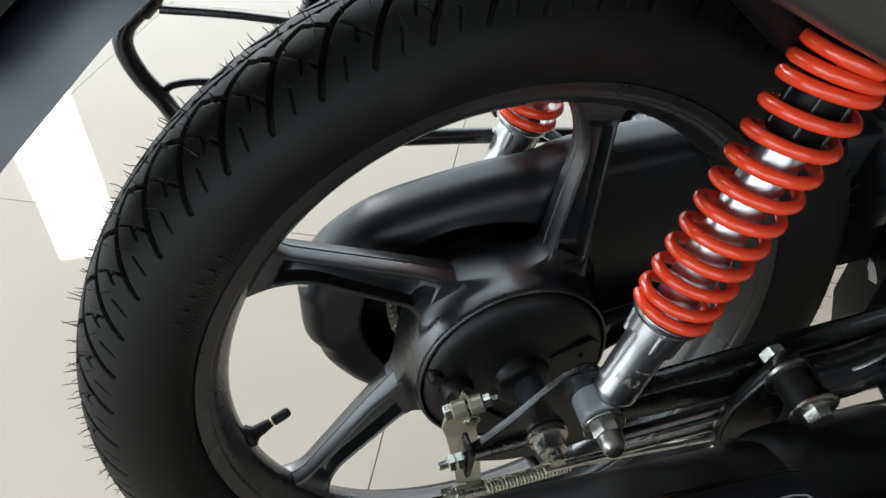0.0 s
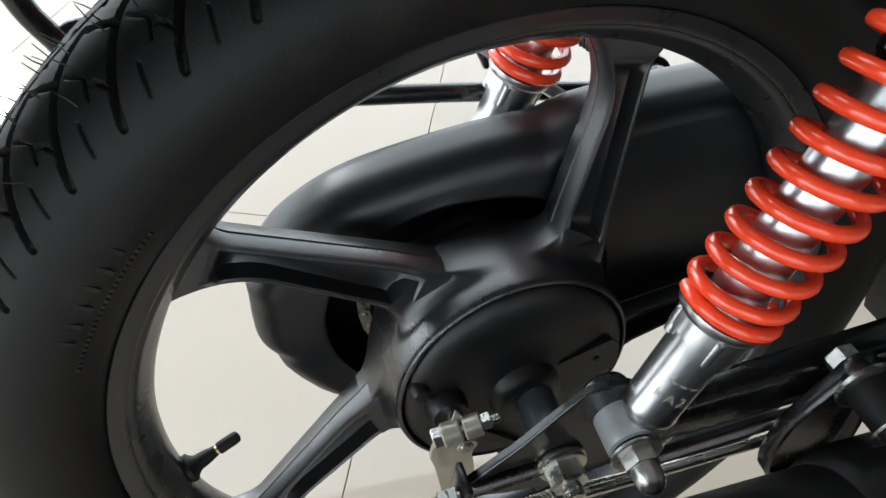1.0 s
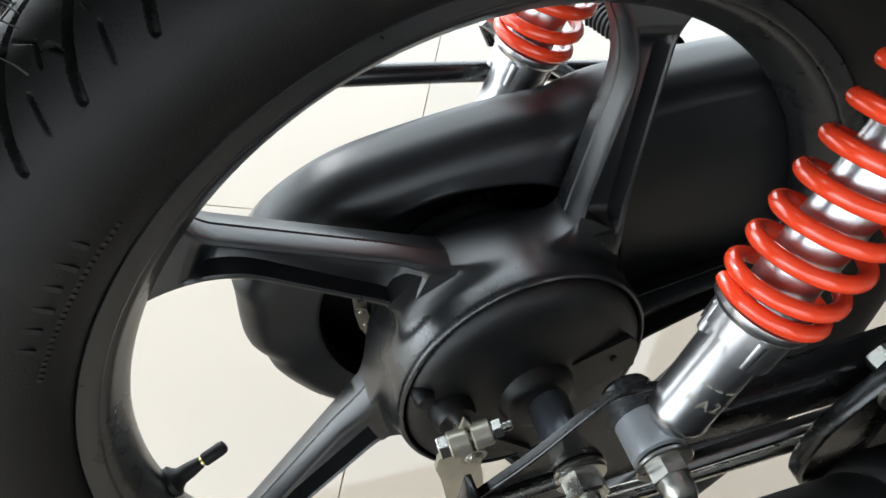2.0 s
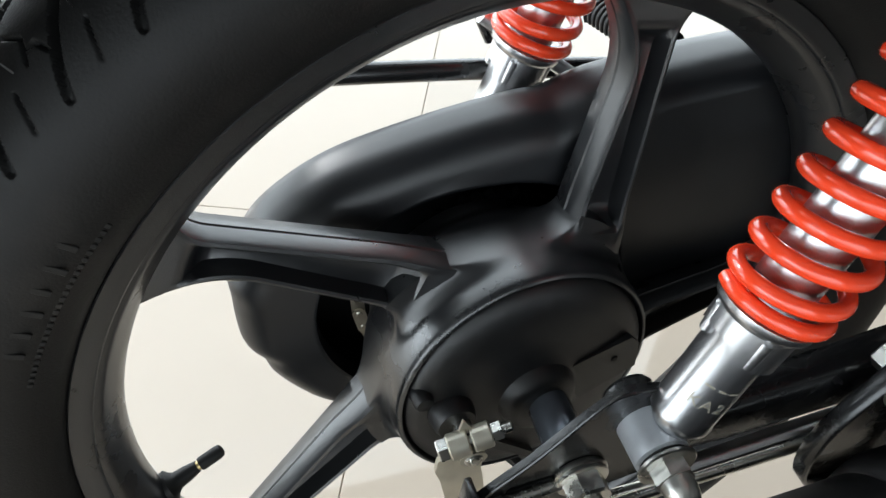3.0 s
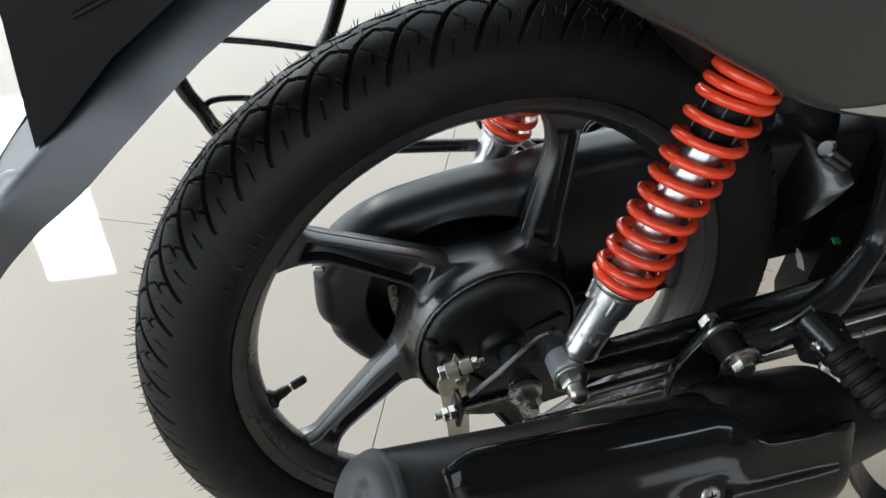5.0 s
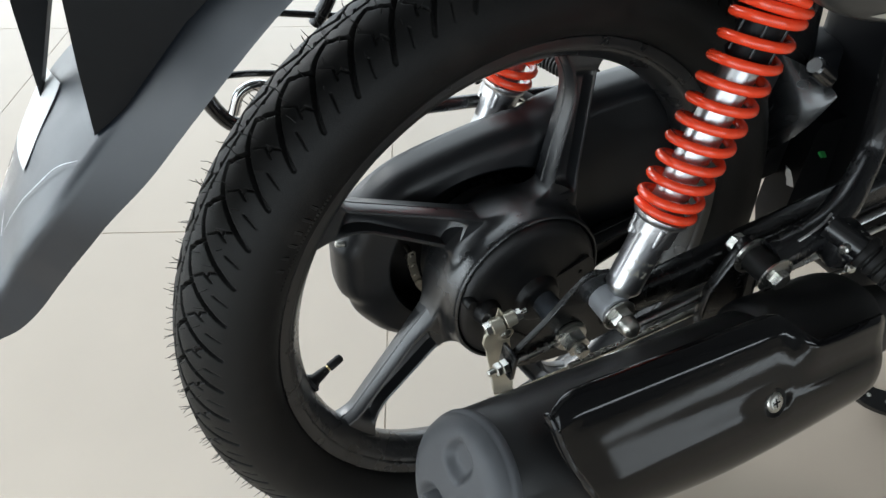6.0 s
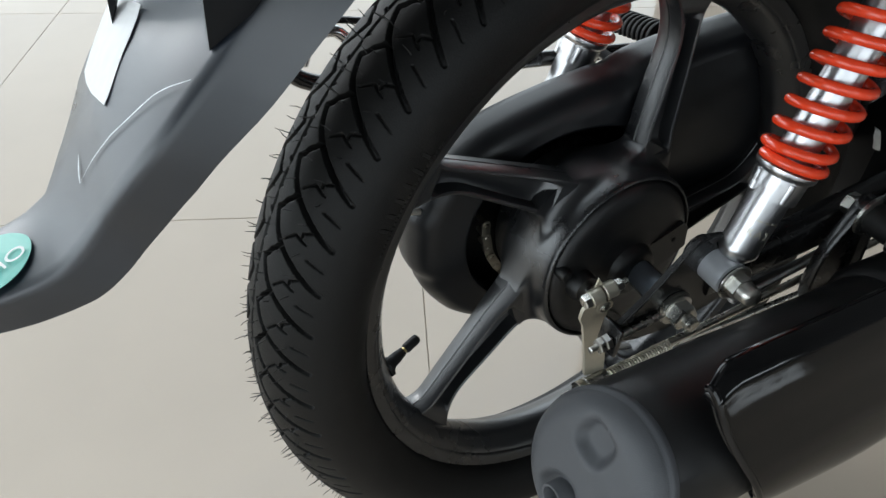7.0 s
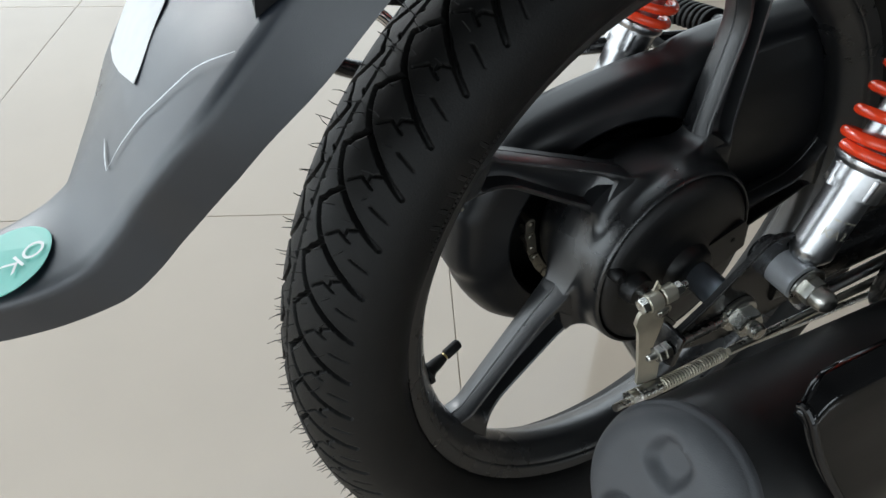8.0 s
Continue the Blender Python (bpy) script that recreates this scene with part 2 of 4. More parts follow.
def wall_with_openings(name, a, b, openings, label, paint=WALL):
    """A wall from a to b (x, y), 0.2 m thick outward, with openings (from, to, sill, head) along it."""
    a, b = Vector((*a, 0)), Vector((*b, 0))
    d = (b - a).normalized()
    out = Vector((d.y, -d.x, 0))
    length = (b - a).length
    cuts = sorted({0.0, length, *[q for o in openings for q in o[:2]]})
    bms = []
    for s0, s1 in zip(cuts, cuts[1:]):
        mid = (s0 + s1) / 2
        hole = [o for o in openings if o[0] < mid < o[1]]
        spans = [(0, TOP)] if not hole else [(0, hole[0][2]), (hole[0][3], TOP)]
        for z0, z1 in spans:
            if z1 - z0 < 0.01:
                continue
            c = a + d * mid + out * 0.1 + Vector((0, 0, (z0 + z1) / 2))
            m = Matrix.Translation(c) @ Matrix(((d.x, out.x, 0, 0), (d.y, out.y, 0, 0), (0, 0, 1, 0), (0, 0, 0, 1)))
            bms.append(block((s1 - s0, 0.2, z1 - z0), m))
    return tagged(new(name, finish(joined(*bms), paint, name, 0)), label, "wall", kind="structure")


def window(name, a, b, sill, head, panes, label):
    """An aluminium window between two points of a wall."""
    a, b = Vector((*a, 0)), Vector((*b, 0))
    d = (b - a).normalized()
    out = Vector((d.y, -d.x, 0))
    rot = Matrix(((d.x, out.x, 0, 0), (d.y, out.y, 0, 0), (0, 0, 1, 0), (0, 0, 0, 1)))
    length, w = (b - a).length, 0.05
    at = lambda s, z: Matrix.Translation(a + d * s + out * 0.1 + Vector((0, 0, z))) @ rot
    bars = [block((length, 0.06, w), at(length / 2, sill + w / 2), 0.003), block((length, 0.06, w), at(length / 2, head - w / 2), 0.003)]
    for i in range(panes + 1):
        s = min(max(length * i / panes, w / 2), length - w / 2)
        bars.append(block((w, 0.058, head - sill - 2 * w), at(s, (sill + head) / 2), 0.003))
    ob = tagged(new(name, finish(joined(*bars), ALU, name)), label, "window", kind="structure")
    for i in range(panes):
        pane = part("pane", block((length / panes - w, 0.006, head - sill - 2 * w), at(length * (i + 0.5) / panes, (sill + head) / 2)), GLASS, ob, smooth=0)
        pane.visible_shadow = False
    return ob


# windows in the side wall (y = Y1) and the shop front (x = X0)
# Added opening, 8 m high so floor reflections show no top edge.
SIDE_WINS = ((-4.4, 4.2, 0.02, 8.0),)
wall_with_openings("wall_side", (X1, Y1), (X0, Y1), [(X1 - b, X1 - a, s, h) for a, b, s, h in SIDE_WINS][::-1], "white painted wall with windows")
wall_with_openings("wall_front", (X0, Y1), (X0, Y0), [(0.2, 8.0, 0.1, 2.2)], "white painted shop front wall with glazing")
# Unseen walls, kept dark to hold down light on the near faces.
wall_with_openings("wall_back", (X1, Y0), (X1, Y1), [], "unseen wall kept dark grey to dim reflections", DIM)
wall_with_openings("wall_rear", (X0, Y0), (X1, Y0), [(0.3, 5.3, 0.1, 2.6), (6.80, 8.80, 0.33, 0.59)], "unseen wall kept dark grey, with added window openings", DIM)
for i, (a, b, s, h) in enumerate(SIDE_WINS):
    window("window_%d" % (i + 1), (b, Y1), (a, Y1), s, h, 7, "unseen full height glazing added for even back light")
window("window_4", (X0, Y1 - 0.2), (X0, Y1 - 8.0), 0.1, 2.2, 5, "wide unseen aluminium window with clear glass")
# Unseen window made up to hold the rear fill lamp.
window("window_5", (X0 + 0.3, Y0), (X0 + 5.3, Y0), 0.1, 2.6, 4, "wide unseen aluminium window with clear glass")
# Unseen slot, shaped for its reflection in the glossy shield.
window("window_6", (X0 + 6.80, Y0), (X0 + 8.80, Y0), 0.33, 0.59, 1, "low unseen window added for streaks on the heat shield")
# Unseen lid of the room, grey for contrast on the black parts.
ceil = block((X1 - X0 + 0.4, Y1 - Y0 + 0.4, 0.2), pose((X0 + X1) / 2, (Y0 + Y1) / 2, TOP + 0.1))
tagged(new("ceiling", finish(ceil, CEIL, "ceiling", 0)), "plain unseen ceiling, kept grey to dim upward reflections", "ceiling", kind="structure")
for name, m, sx in (("backdrop", pose((X0 + X1) / 2, Y1 + 3.0, 5.0, 90, 0, 0), 9.0), ("backdrop", pose(X0 - 3.0, 0.5, 2.5, 90, 0, 90), 9.0), ("backdrop", pose(0, Y0 - 3.0, 2.5, 90, 0, 0), 9.0)):
    bm = bmesh.new()
    bmesh.ops.create_grid(bm, x_segments=1, y_segments=1, size=1)
    bmesh.ops.transform(bm, matrix=m @ Matrix.Diagonal((sx, 6, 1, 1)), verts=bm.verts)
    tagged(new(name, finish(bm, OUTSIDE, name, 0)), "bright overcast daylight outside the windows", "backdrop", kind="structure")

# ---------------------------------------------------------------- the motorcycle
bike = tagged(new("motorcycle"), "black commuter motorcycle with red rear springs, standing on tiles", "motorcycle")


def bpart(name, bm, material, label="", smooth=35):
    ob = part(name, bm, material, bike, label, smooth)
    ob.location.z = HUB
    return ob


# ---- rear wheel
SPOKES, PHASE = 5, 81.2
LEAN = Matrix.Rotation(radians(6.02), 4, "Z") @ Matrix.Rotation(radians(-2.79), 4, "X")     # the machine leans on its stand
WHEEL_POSE = Matrix.Translation((-0.0081, 0.0147, 0.3104)) @ LEAN
rim_half = [(0.2069, 0.0), (0.2071, 0.0040), (0.2085, 0.0080), (0.2113, 0.0122), (0.2141, 0.0160), (0.2161, 0.0188), (0.2177, 0.0206), (0.2195, 0.0216), (0.2205, 0.0220), (0.2209, 0.0238), (0.2219, 0.0246), (0.2255, 0.0256), (0.2289, 0.0266), (0.2303, 0.0271), (0.2309, 0.0266), (0.2305, 0.0250), (0.2259, 0.0215), (0.2159, 0.0)]
rim_profile = [(r, -y) for r, y in rim_half[::-1]] + rim_half[1:]
wheel = bpart("rear_wheel", lathe(rim_profile, segs=160, cap=False), ALLOY, "satin black five-spoke cast alloy wheel", 50)
wheel.matrix_basis = WHEEL_POSE

TYRE = [(0.3001, 0.0), (0.2997, 0.008), (0.2980, 0.016), (0.2947, 0.024), (0.2897, 0.0315), (0.2829, 0.0385), (0.2746, 0.0440),
        (0.2649, 0.0470), (0.2547, 0.0466), (0.2455, 0.0430), (0.2381, 0.0372), (0.2332, 0.0312), (0.2314, 0.0266), (0.2296, 0.0225)]
PITCHES = 57


def tyre_mesh():
    """Tyre with cut tread grooves, sipes and fine sidewall ridges."""
    pts = [Vector((r, y, 0)) for r, y in TYRE]
    dense = smooth_path(pts, 12)
    arc = [0.0]
    for a, b in zip(dense, dense[1:]):
        arc.append(arc[-1] + (b - a).length)
    arc = np.array(arc)
    pr, py = np.array([p.x for p in dense]), np.array([p.y for p in dense])
    half = np.concatenate([np.linspace(0, 0.055, 70), np.linspace(0.0565, arc[-1], 26)])
    w = np.concatenate([-half[::-1], half[1:]])
    r, y = np.interp(abs(w), arc, pr), np.interp(abs(w), arc, py) * np.sign(w)
    dr, dy = np.gradient(r), np.gradient(y)
    ln = np.hypot(dr, dy)
    nr, ny = dy / ln, -dr / ln
    turns = 57 * 46
    s = np.arange(turns) / 46.0
    S, W = np.meshgrid(s, w, indexing="ij")
    side = np.where(W < 0, 0.0, 0.5)
    U, V = (S + side) % 1.0, abs(W)
    pitch = 2 * math.pi * 0.3 / PITCHES
    lines = [([(0.15, .0060), (0.28, .0076), (0.43, .0098), (0.56, .0124), (0.67, .0154), (0.78, .0190), (0.87, .0228), (1.00, .0280), (1.10, .0324), (1.28, .0410), (1.42, .0490)], .0012, .0058),
             ([(0.15, .0060), (0.06, .0092), (-0.06, .0112), (-0.16, .0148), (-0.27, .0170)], .0010, .0050),
             ([(0.78, .0365), (0.91, .0480)], .0003, .0030),
             ([(0.58, .0190), (0.40, .0255), (0.50, .0330)], .0003, .0028),
             ([(0.45, .0292), (0.31, .0300), (0.24, .0350)], .0003, .0028),
             ([(0.00, .0002), (0.40, .0002)], .0003, .0022), ([(0.46, .0002), (0.80, .0002)], .0003, .0022), ([(0.84, .0002), (0.80, .0022)], .0004, .0022)]
    depth = np.zeros_like(U)
    for line, wide, deep in lines:
        for (s0, v0), (s1, v1) in zip(line, line[1:]):
            for k in (-2, -1, 0, 1, 2, 3):
                ax, ay, bx, by = (s0 - k) * pitch, v0, (s1 - k) * pitch, v1
                dx, dyy = bx - ax, by - ay
                px, pv = U * pitch - ax, V - ay
                t = np.clip((px * dx + pv * dyy) / (dx * dx + dyy * dyy), 0, 1)
                dist = np.hypot(px - t * dx, pv - t * dyy)
                depth = np.maximum(depth, deep * np.clip((wide + .0006 - dist) / .0009, 0, 1))
    depth = depth * (1 - 0.65 * np.clip((V - .030) / .018, 0, 1))
    ridges = 0.0005 * (np.clip(1 - abs(V - .0685) / .0008, 0, 1) + np.clip(1 - abs(V - .0905) / .001, 0, 1)
                       + np.clip(1 - abs(V - .0960) / .001, 0, 1) - 0.8 * np.clip(1 - abs(V - .0745) / .0006, 0, 1))
    off = ridges - depth
    ang = S / PITCHES * 2 * math.pi
    R, Y = r[None, :] + nr[None, :] * off, y[None, :] + ny[None, :] * off
    co = np.stack([R * np.cos(ang), Y, R * np.sin(ang)], -1).reshape(-1, 3)
    n, m = len(s), len(w)
    i, j = np.meshgrid(np.arange(n), np.arange(m - 1), indexing="ij")
    a, b = i * m + j, ((i + 1) % n) * m + j
    faces = np.stack([a, a + 1, b + 1, b], -1).reshape(-1, 4)
    me = bpy.data.meshes.new("tyre")
    me.from_pydata(co.tolist(), [], faces.tolist())
    me.materials.append(RUBBER)
    me.shade_smooth()
    me.set_sharp_from_angle(angle=radians(40))
    return me


tyre = new("tyre", tyre_mesh())
tyre.parent = wheel
tyre["label"] = "new black rubber tyre with curved tread blocks"


def tyre_hairs():
    """The thin rubber hairs of a new tyre."""
    rng = random.Random(4)
    bm = bmesh.new()
    for k in range(PITCHES * 2):
        for y in (-0.030, -0.0165, -0.008, -0.001, 0.006, 0.0165, 0.030):
            if rng.random() < 0.12:
                continue
            y2 = y + rng.uniform(-0.002, 0.002)
            ang = (k + rng.uniform(-0.22, 0.22) + (0.5 if abs(y) > 0.02 else 0)) * 180 / PITCHES
            r = float(np.interp(abs(y2), [p[1] for p in TYRE[:7]], [p[0] for p in TYRE[:7]]))
            n = Vector((1, 0, 0)) * 1.0 + Vector((0, 1, 0)) * (y2 * 9.0)
            out = polar(1, ang) * n.x + Vector((0, n.y, 0)) + Vector([rng.uniform(-0.35, 0.35) for _ in range(3)])
            a = polar(r - 0.0005, ang, y2)
            ln = rng.uniform(0.005, 0.0095)
            d, u, v = frame_of(out)
            mid = a + d * ln * 0.55
            tip = a + d * ln + Vector([rng.uniform(-0.0012, 0.0012) for _ in range(3)])
            rows = []
            for p, q in ((a, 0.00042), (mid, 0.00034), (tip, 0.0002)):
                rows.append([bm.verts.new(p + (u * math.cos(t) + v * math.sin(t)) * q) for t in (0, 2.09, 4.19)])
            for lo, hi in zip(rows, rows[1:]):
                for i in range(3):
                    bm.faces.new((lo[i], lo[(i + 1) % 3], hi[(i + 1) % 3], hi[i]))
    return bm


hairs = part("tyre_hairs", tyre_hairs(), HAIR, wheel, "thin moulding hairs on the tread", 0)
hairs["kind"] = "stuff"


def sidewall_mark(r, deg, wide, tall):
    """One raised mark on the sidewall, too worn to read."""
    y = -float(np.interp(-r, [-p[0] for p in TYRE[::1]], [p[1] for p in TYRE[::1]]))
    m = Matrix.Translation(polar(r, deg, y)) @ Matrix.Rotation(-radians(deg), 4, "Y")
    part("sidewall_mark", block((tall, 0.0010, wide), m, 0.0003, 1), RUBBER, wheel, smooth=0)


rng = random.Random(8)
for k in range(6):
    sidewall_mark(0.2545, 138.5 + k * 2.3, 0.0026, 0.009 + rng.uniform(-0.002, 0.001))
for k in range(26):
    sidewall_mark(0.2465, 136 + k * 0.72, 0.0021, 0.0030)


def ease(f):
    f = min(1, max(0, f))
    return f * f * (3 - 2 * f)


def spoke_mesh():
    """One cast spoke along +x, set off from the axle and tapered, with a channel in its outer face."""
    loops = []
    n = 56
    for k in range(n + 1):
        r = 0.050 + k * (0.2100 - 0.050) / n
        f = (r - 0.09) / 0.11
        lo = -0.0195 - 0.0090 * f + 0.024 * max(0, (r - 0.158) / 0.050) ** 2.3
        hi = -0.0518 + 0.0070 * f - 0.010 * max(0, (r - 0.188) / 0.020) ** 2
        near = -0.0075 + 0.0020 * f - 0.0040 * ease((0.104 - r) / 0.034)
        far = 0.0185 + 0.0010 * ease((0.10 - r) / 0.05)
        deep = 0.0125 * ease((r - 0.082) / 0.007) * ease((0.196 - r) / 0.012)
        ridge = 0.0040 + 0.0012 * max(0, (0.11 - r) / 0.03)
        mid, split = (lo + hi) / 2, near * 0.52 + far * 0.48

        def edge(v, sign):
            """Half of the section, from the back round to the channel's floor."""
            flat = max(0.0015, abs(v - mid) - ridge - 0.0026)
            return [(v - sign * 0.0030, far), (v - sign * 0.0004, far - 0.0028), (v + sign * 0.0006, split + 0.0008), (v - sign * 0.0003, split), (v + sign * 0.0004, split - 0.0008),
                    (v - sign * 0.0002, near + 0.0030), (v - sign * 0.0012, near + 0.0007), (v - sign * ridge * 0.7, near), (v - sign * ridge, near + min(deep, 0.0008)),
                    (v - sign * (ridge + 0.0016), near + deep * 0.9), (mid + sign * flat * 0.6, near + deep)]

        sec = edge(lo, 1) + edge(hi, -1)[::-1]
        loops.append([Vector((r, y, v)) for v, y in sec])
    return finish(loops_mesh(loops, True, True, True), ALLOY, "spoke", 38)


spoke_me = spoke_mesh()
for k in range(SPOKES):
    ob = new("spoke", spoke_me)
    ob.parent = wheel
    ob.matrix_basis = Matrix.Rotation(-radians(PHASE + 72 * k), 4, "Y")


def side_lines(u):
    """Offsets of a spoke's two flanks at a distance u along it."""
    f = (u - 0.09) / 0.11
    return -0.0195 - 0.0090 * f, -0.0518 + 0.0070 * f


def hub_mesh():
    """Cast drum hub that runs into every spoke with a fillet."""
    shell = [(0.0742, -0.0270), (0.0744, -0.0322), (0.0752, -0.0333), (0.0766, -0.0330), (0.0776, -0.0316), (0.0781, -0.0290), (0.0784, -0.0265)]
    shell += [(0.0786 + 0.0010 * math.sin(math.pi * k / 44), -0.0245 + 0.001075 * k) for k in range(45)]
    shell += [(0.0776, 0.0260), (0.0755, 0.0300), (0.0715, 0.0350), (0.0690, 0.0420), (0.0670, 0.0500), (0.0640, 0.0545), (0.0560, 0.0570), (0.0001, 0.0570)]
    segs = 600
    loops = []
    for r, y in shell:
        row = []
        for k in range(segs):
            a = 2 * math.pi * k / segs
            lift, push = 0.0, Vector()
            for q in range(SPOKES):
                turn = PHASE + 72 * q
                b = a - radians(turn)
                u, v = r * math.cos(b), r * math.sin(b)
                if u < 0.02:
                    continue
                lo, hi = side_lines(u)
                dv = max((v - lo + 0.002) / 0.030, (hi + 0.002 - v) / 0.018, 0.0)
                dy = max((-0.0085 - y) / 0.013, (y - 0.0160) / 0.014, 0.0)
                g = 1 - min(1.0, math.hypot(dv, dy))
                more = 0.0170 * (1 - math.sqrt(max(0.0, 1 - g * g)))
                if more > lift:
                    lift, push = more, polar(more, turn)
            row.append(Vector((r * math.cos(a), y, r * math.sin(a))) + push)
        loops.append(row)
    return loops_mesh(loops)


part("hub", hub_mesh(), ALLOY, wheel, "satin black cast drum hub", 45)

v0, v1 = polar(0.2070, 192.4, 0.003), Vector((-0.1690, 0.0092, -0.0342))
vd = (v1 - v0).normalized()
valve = part("valve", lathe([(0.0090, -0.0010), (0.0092, 0.0020), (0.0070, 0.0035), (0.0052, 0.0060), (0.0047, 0.0120), (0.0036, 0.0180), (0.0034, 0.0190)], v0, vd, 24), RUBBER, wheel, "short black rubber tyre valve")
part("valve_collar", lathe([(0.0026, 0), (0.0026, 0.0032)], v0 + vd * 0.0190, vd, 14), BRASS, wheel)
part("valve_cap", lathe([(0.0037, 0), (0.0041, 0.001), (0.0041, 0.0110), (0.0036, 0.0135), (0.002, 0.0145), (0.0, 0.0146)], v0 + vd * 0.0206, vd, 14), RUBBER, wheel)

# ---- brake drum panel, spacer and axle
panel_profile = [(0.0, -0.0380), (0.0150, -0.0380), (0.0190, -0.0370), (0.0215, -0.0340), (0.0235, -0.0290), (0.0280, -0.0270), (0.0400, -0.0262),
                 (0.0560, -0.0250), (0.0660, -0.0225), (0.0718, -0.0190), (0.0736, -0.0150), (0.0736, -0.0040), (0.0, -0.0040)]
brake = bpart("brake_panel", lathe(panel_profile, segs=96, cap=False), PANEL, "satin black round drum brake panel", 40)
brake.matrix_basis = Matrix.Translation((-0.0065, 0, 0.3111)) @ LEAN
part("panel_boss", lathe([(0.0058, -0.017), (0.0055, -0.0255), (0.0044, -0.0272), (0.0, -0.0276)], (-0.0651, 0, 0.0185), (0, 1, 0), 18), PANEL, brake)
part("panel_pad", prism([(0.016, 0.012), (0.058, 0.0225), (0.064, 0.0160), (0.0655, -0.004), (0.030, -0.018), (0.022, -0.004)], -0.0282, -0.024, 0.0015), PANEL, brake)
part("inspection_plug", rod((0.049, -0.0290, 0.0085), (0.049, -0.027, 0.0085), 0.0022, 14), DARK, brake)
part("cam_boss", lathe([(0.0130, -0.024), (0.0120, -0.032), (0.0105, -0.0345)], (-0.050, 0, 0.004), (0, 1, 0), 24), PANEL, brake)
part("panel_rib", prism([(-0.058, -0.006), (0.0, -0.060), (0.004, -0.057), (-0.053, -0.001)], -0.0300, -0.024, 0.001), PANEL, brake)
axle = bpart("axle_spacer", lathe([(0.0115, -0.036), (0.0120, -0.0375), (0.0120, -0.0700), (0.0, -0.0700)], (0, 0, 0), (0, 1, 0), 32), SPACER, "dark polished steel axle spacer")
part("axle_bolt", joined(rod((0, -0.066, 0), (0, -0.1035, 0), 0.0056, 20), lathe([(0.0060, 0), (0.0062, 0.0012), (0.0060, 0.0024)], (0, -0.098, 0), (0, -1, 0), 20)), ZINC, axle)
part("axle_nut", hexagon((0.0, -0.0845, 0), (0.0, -0.0955, 0), 0.0112), ZINC, axle)
part("axle_washer", lathe([(0.0135, -0.0822), (0.0142, -0.0828), (0.0142, -0.0840), (0.0135, -0.0846)], segs=28), ZINC, axle)

# ---- swingarm
arm_loops = []
for x, y, z, h, w in ((0.030, -0.0745, 0.010, 0.012, 0.008), (0.075, -0.0755, 0.0205, 0.0155, 0.011), (0.14, -0.0765, 0.0320, 0.0165, 0.0120), (0.30, -0.078, 0.0600, 0.0175, 0.0130), (0.52, -0.080, 0.0950, 0.019, 0.014)):
    sec = []
    for k in range(24):
        a = 2 * math.pi * k / 24
        c, s = math.cos(a), math.sin(a)
        sec.append(Vector((x - 0.17 * h * s, y + w * math.copysign(abs(c) ** 0.55, c), z + h * math.copysign(abs(s) ** 0.55, s))))
    arm_loops.append(sec)
swing = bpart("swingarm", loops_mesh(arm_loops, True, True, True), FRAME, "glossy black box-section swingarm", 50)
plate = [(-0.057, -0.006), (-0.052, -0.001), (-0.028, 0.022), (-0.004, 0.050), (0.006, 0.060), (0.016, 0.0635), (0.030, 0.0610), (0.055, 0.045), (0.085, 0.036),
         (0.085, 0.004), (0.040, -0.016), (0.0, -0.026), (-0.030, -0.024), (-0.054, -0.018)]
part("axle_plate", prism(plate, -0.0790, -0.0752, 0.0008), FRAME, swing, "black stamped axle plate with a slot")
part("plate_flange", sweep(smooth_path([(-0.057, -0.079, -0.008), (-0.028, -0.080, 0.0215), (0.002, -0.080, 0.0575), (0.016, -0.080, 0.0630), (0.034, -0.079, 0.0600)], 6), 0.0010, 8), FRAME, swing)
# Black piece laid on the plate as the shade inside its slot.
part("axle_slot_shade", prism([(-0.040, -0.0045), (-0.036, 0.000), (-0.006, 0.004), (-0.006, -0.006), (-0.036, -0.010)], -0.0796, -0.0788, 0.0), DARK, swing)
stud = part("shock_stud", lathe([(0.0125, 0), (0.0135, 0.002), (0.0110, 0.006), (0.0125, 0.0105), (0.0105, 0.014), (0.0100, 0.018)], (0.0275, -0.0605, 0.0355), (0, -1, 0), 24), SHELL, swing, "black welded shock stud")
for k in range(9):
    a = radians(70 + 24 * k)
    part("weld_bead", lathe([(0.0, -0.0034), (0.0024, -0.0026), (0.0036, 0.0), (0.0024, 0.0026), (0.0, 0.0034)], (0.0275 + 0.0118 * math.cos(a), -0.0735 + 0.0012 * (k % 3), 0.0355 + 0.0118 * math.sin(a)), (-math.sin(a), 0, math.cos(a)), 12), SHELL, stud)
part("chain_adjuster", joined(lathe([(0.0145, 0), (0.0150, 0.0008), (0.0150, 0.0022), (0.0140, 0.003)], (0, -0.0792, 0), (0, -1, 0), 32),
                                    sweep([(-0.010, -0.0810, -0.001), (-0.030, -0.0815, -0.004), (-0.052, -0.082, -0.0075)], 0.0042, 12, True, 0.6)), ZINC, swing, "plated chain adjuster with two nuts")
part("adjuster_bolt", rod((-0.048, -0.082, -0.0070), (-0.078, -0.0835, -0.0105), 0.0028, 14), ZINC, swing)
part("adjuster_nut", hexagon((-0.0605, -0.0826, -0.0085), (-0.0655, -0.0829, -0.0091), 0.0064, 0.0008), ZINC, swing)
part("adjuster_nut", hexagon((-0.0665, -0.0829, -0.0092), (-0.0710, -0.0831, -0.0097), 0.0062, 0.0008), ZINC, swing)
part("end_cap", block((0.004, 0.020, 0.026), pose(-0.0575, -0.080, -0.0075, 0, 7, 4), 0.001), FRAME, swing)
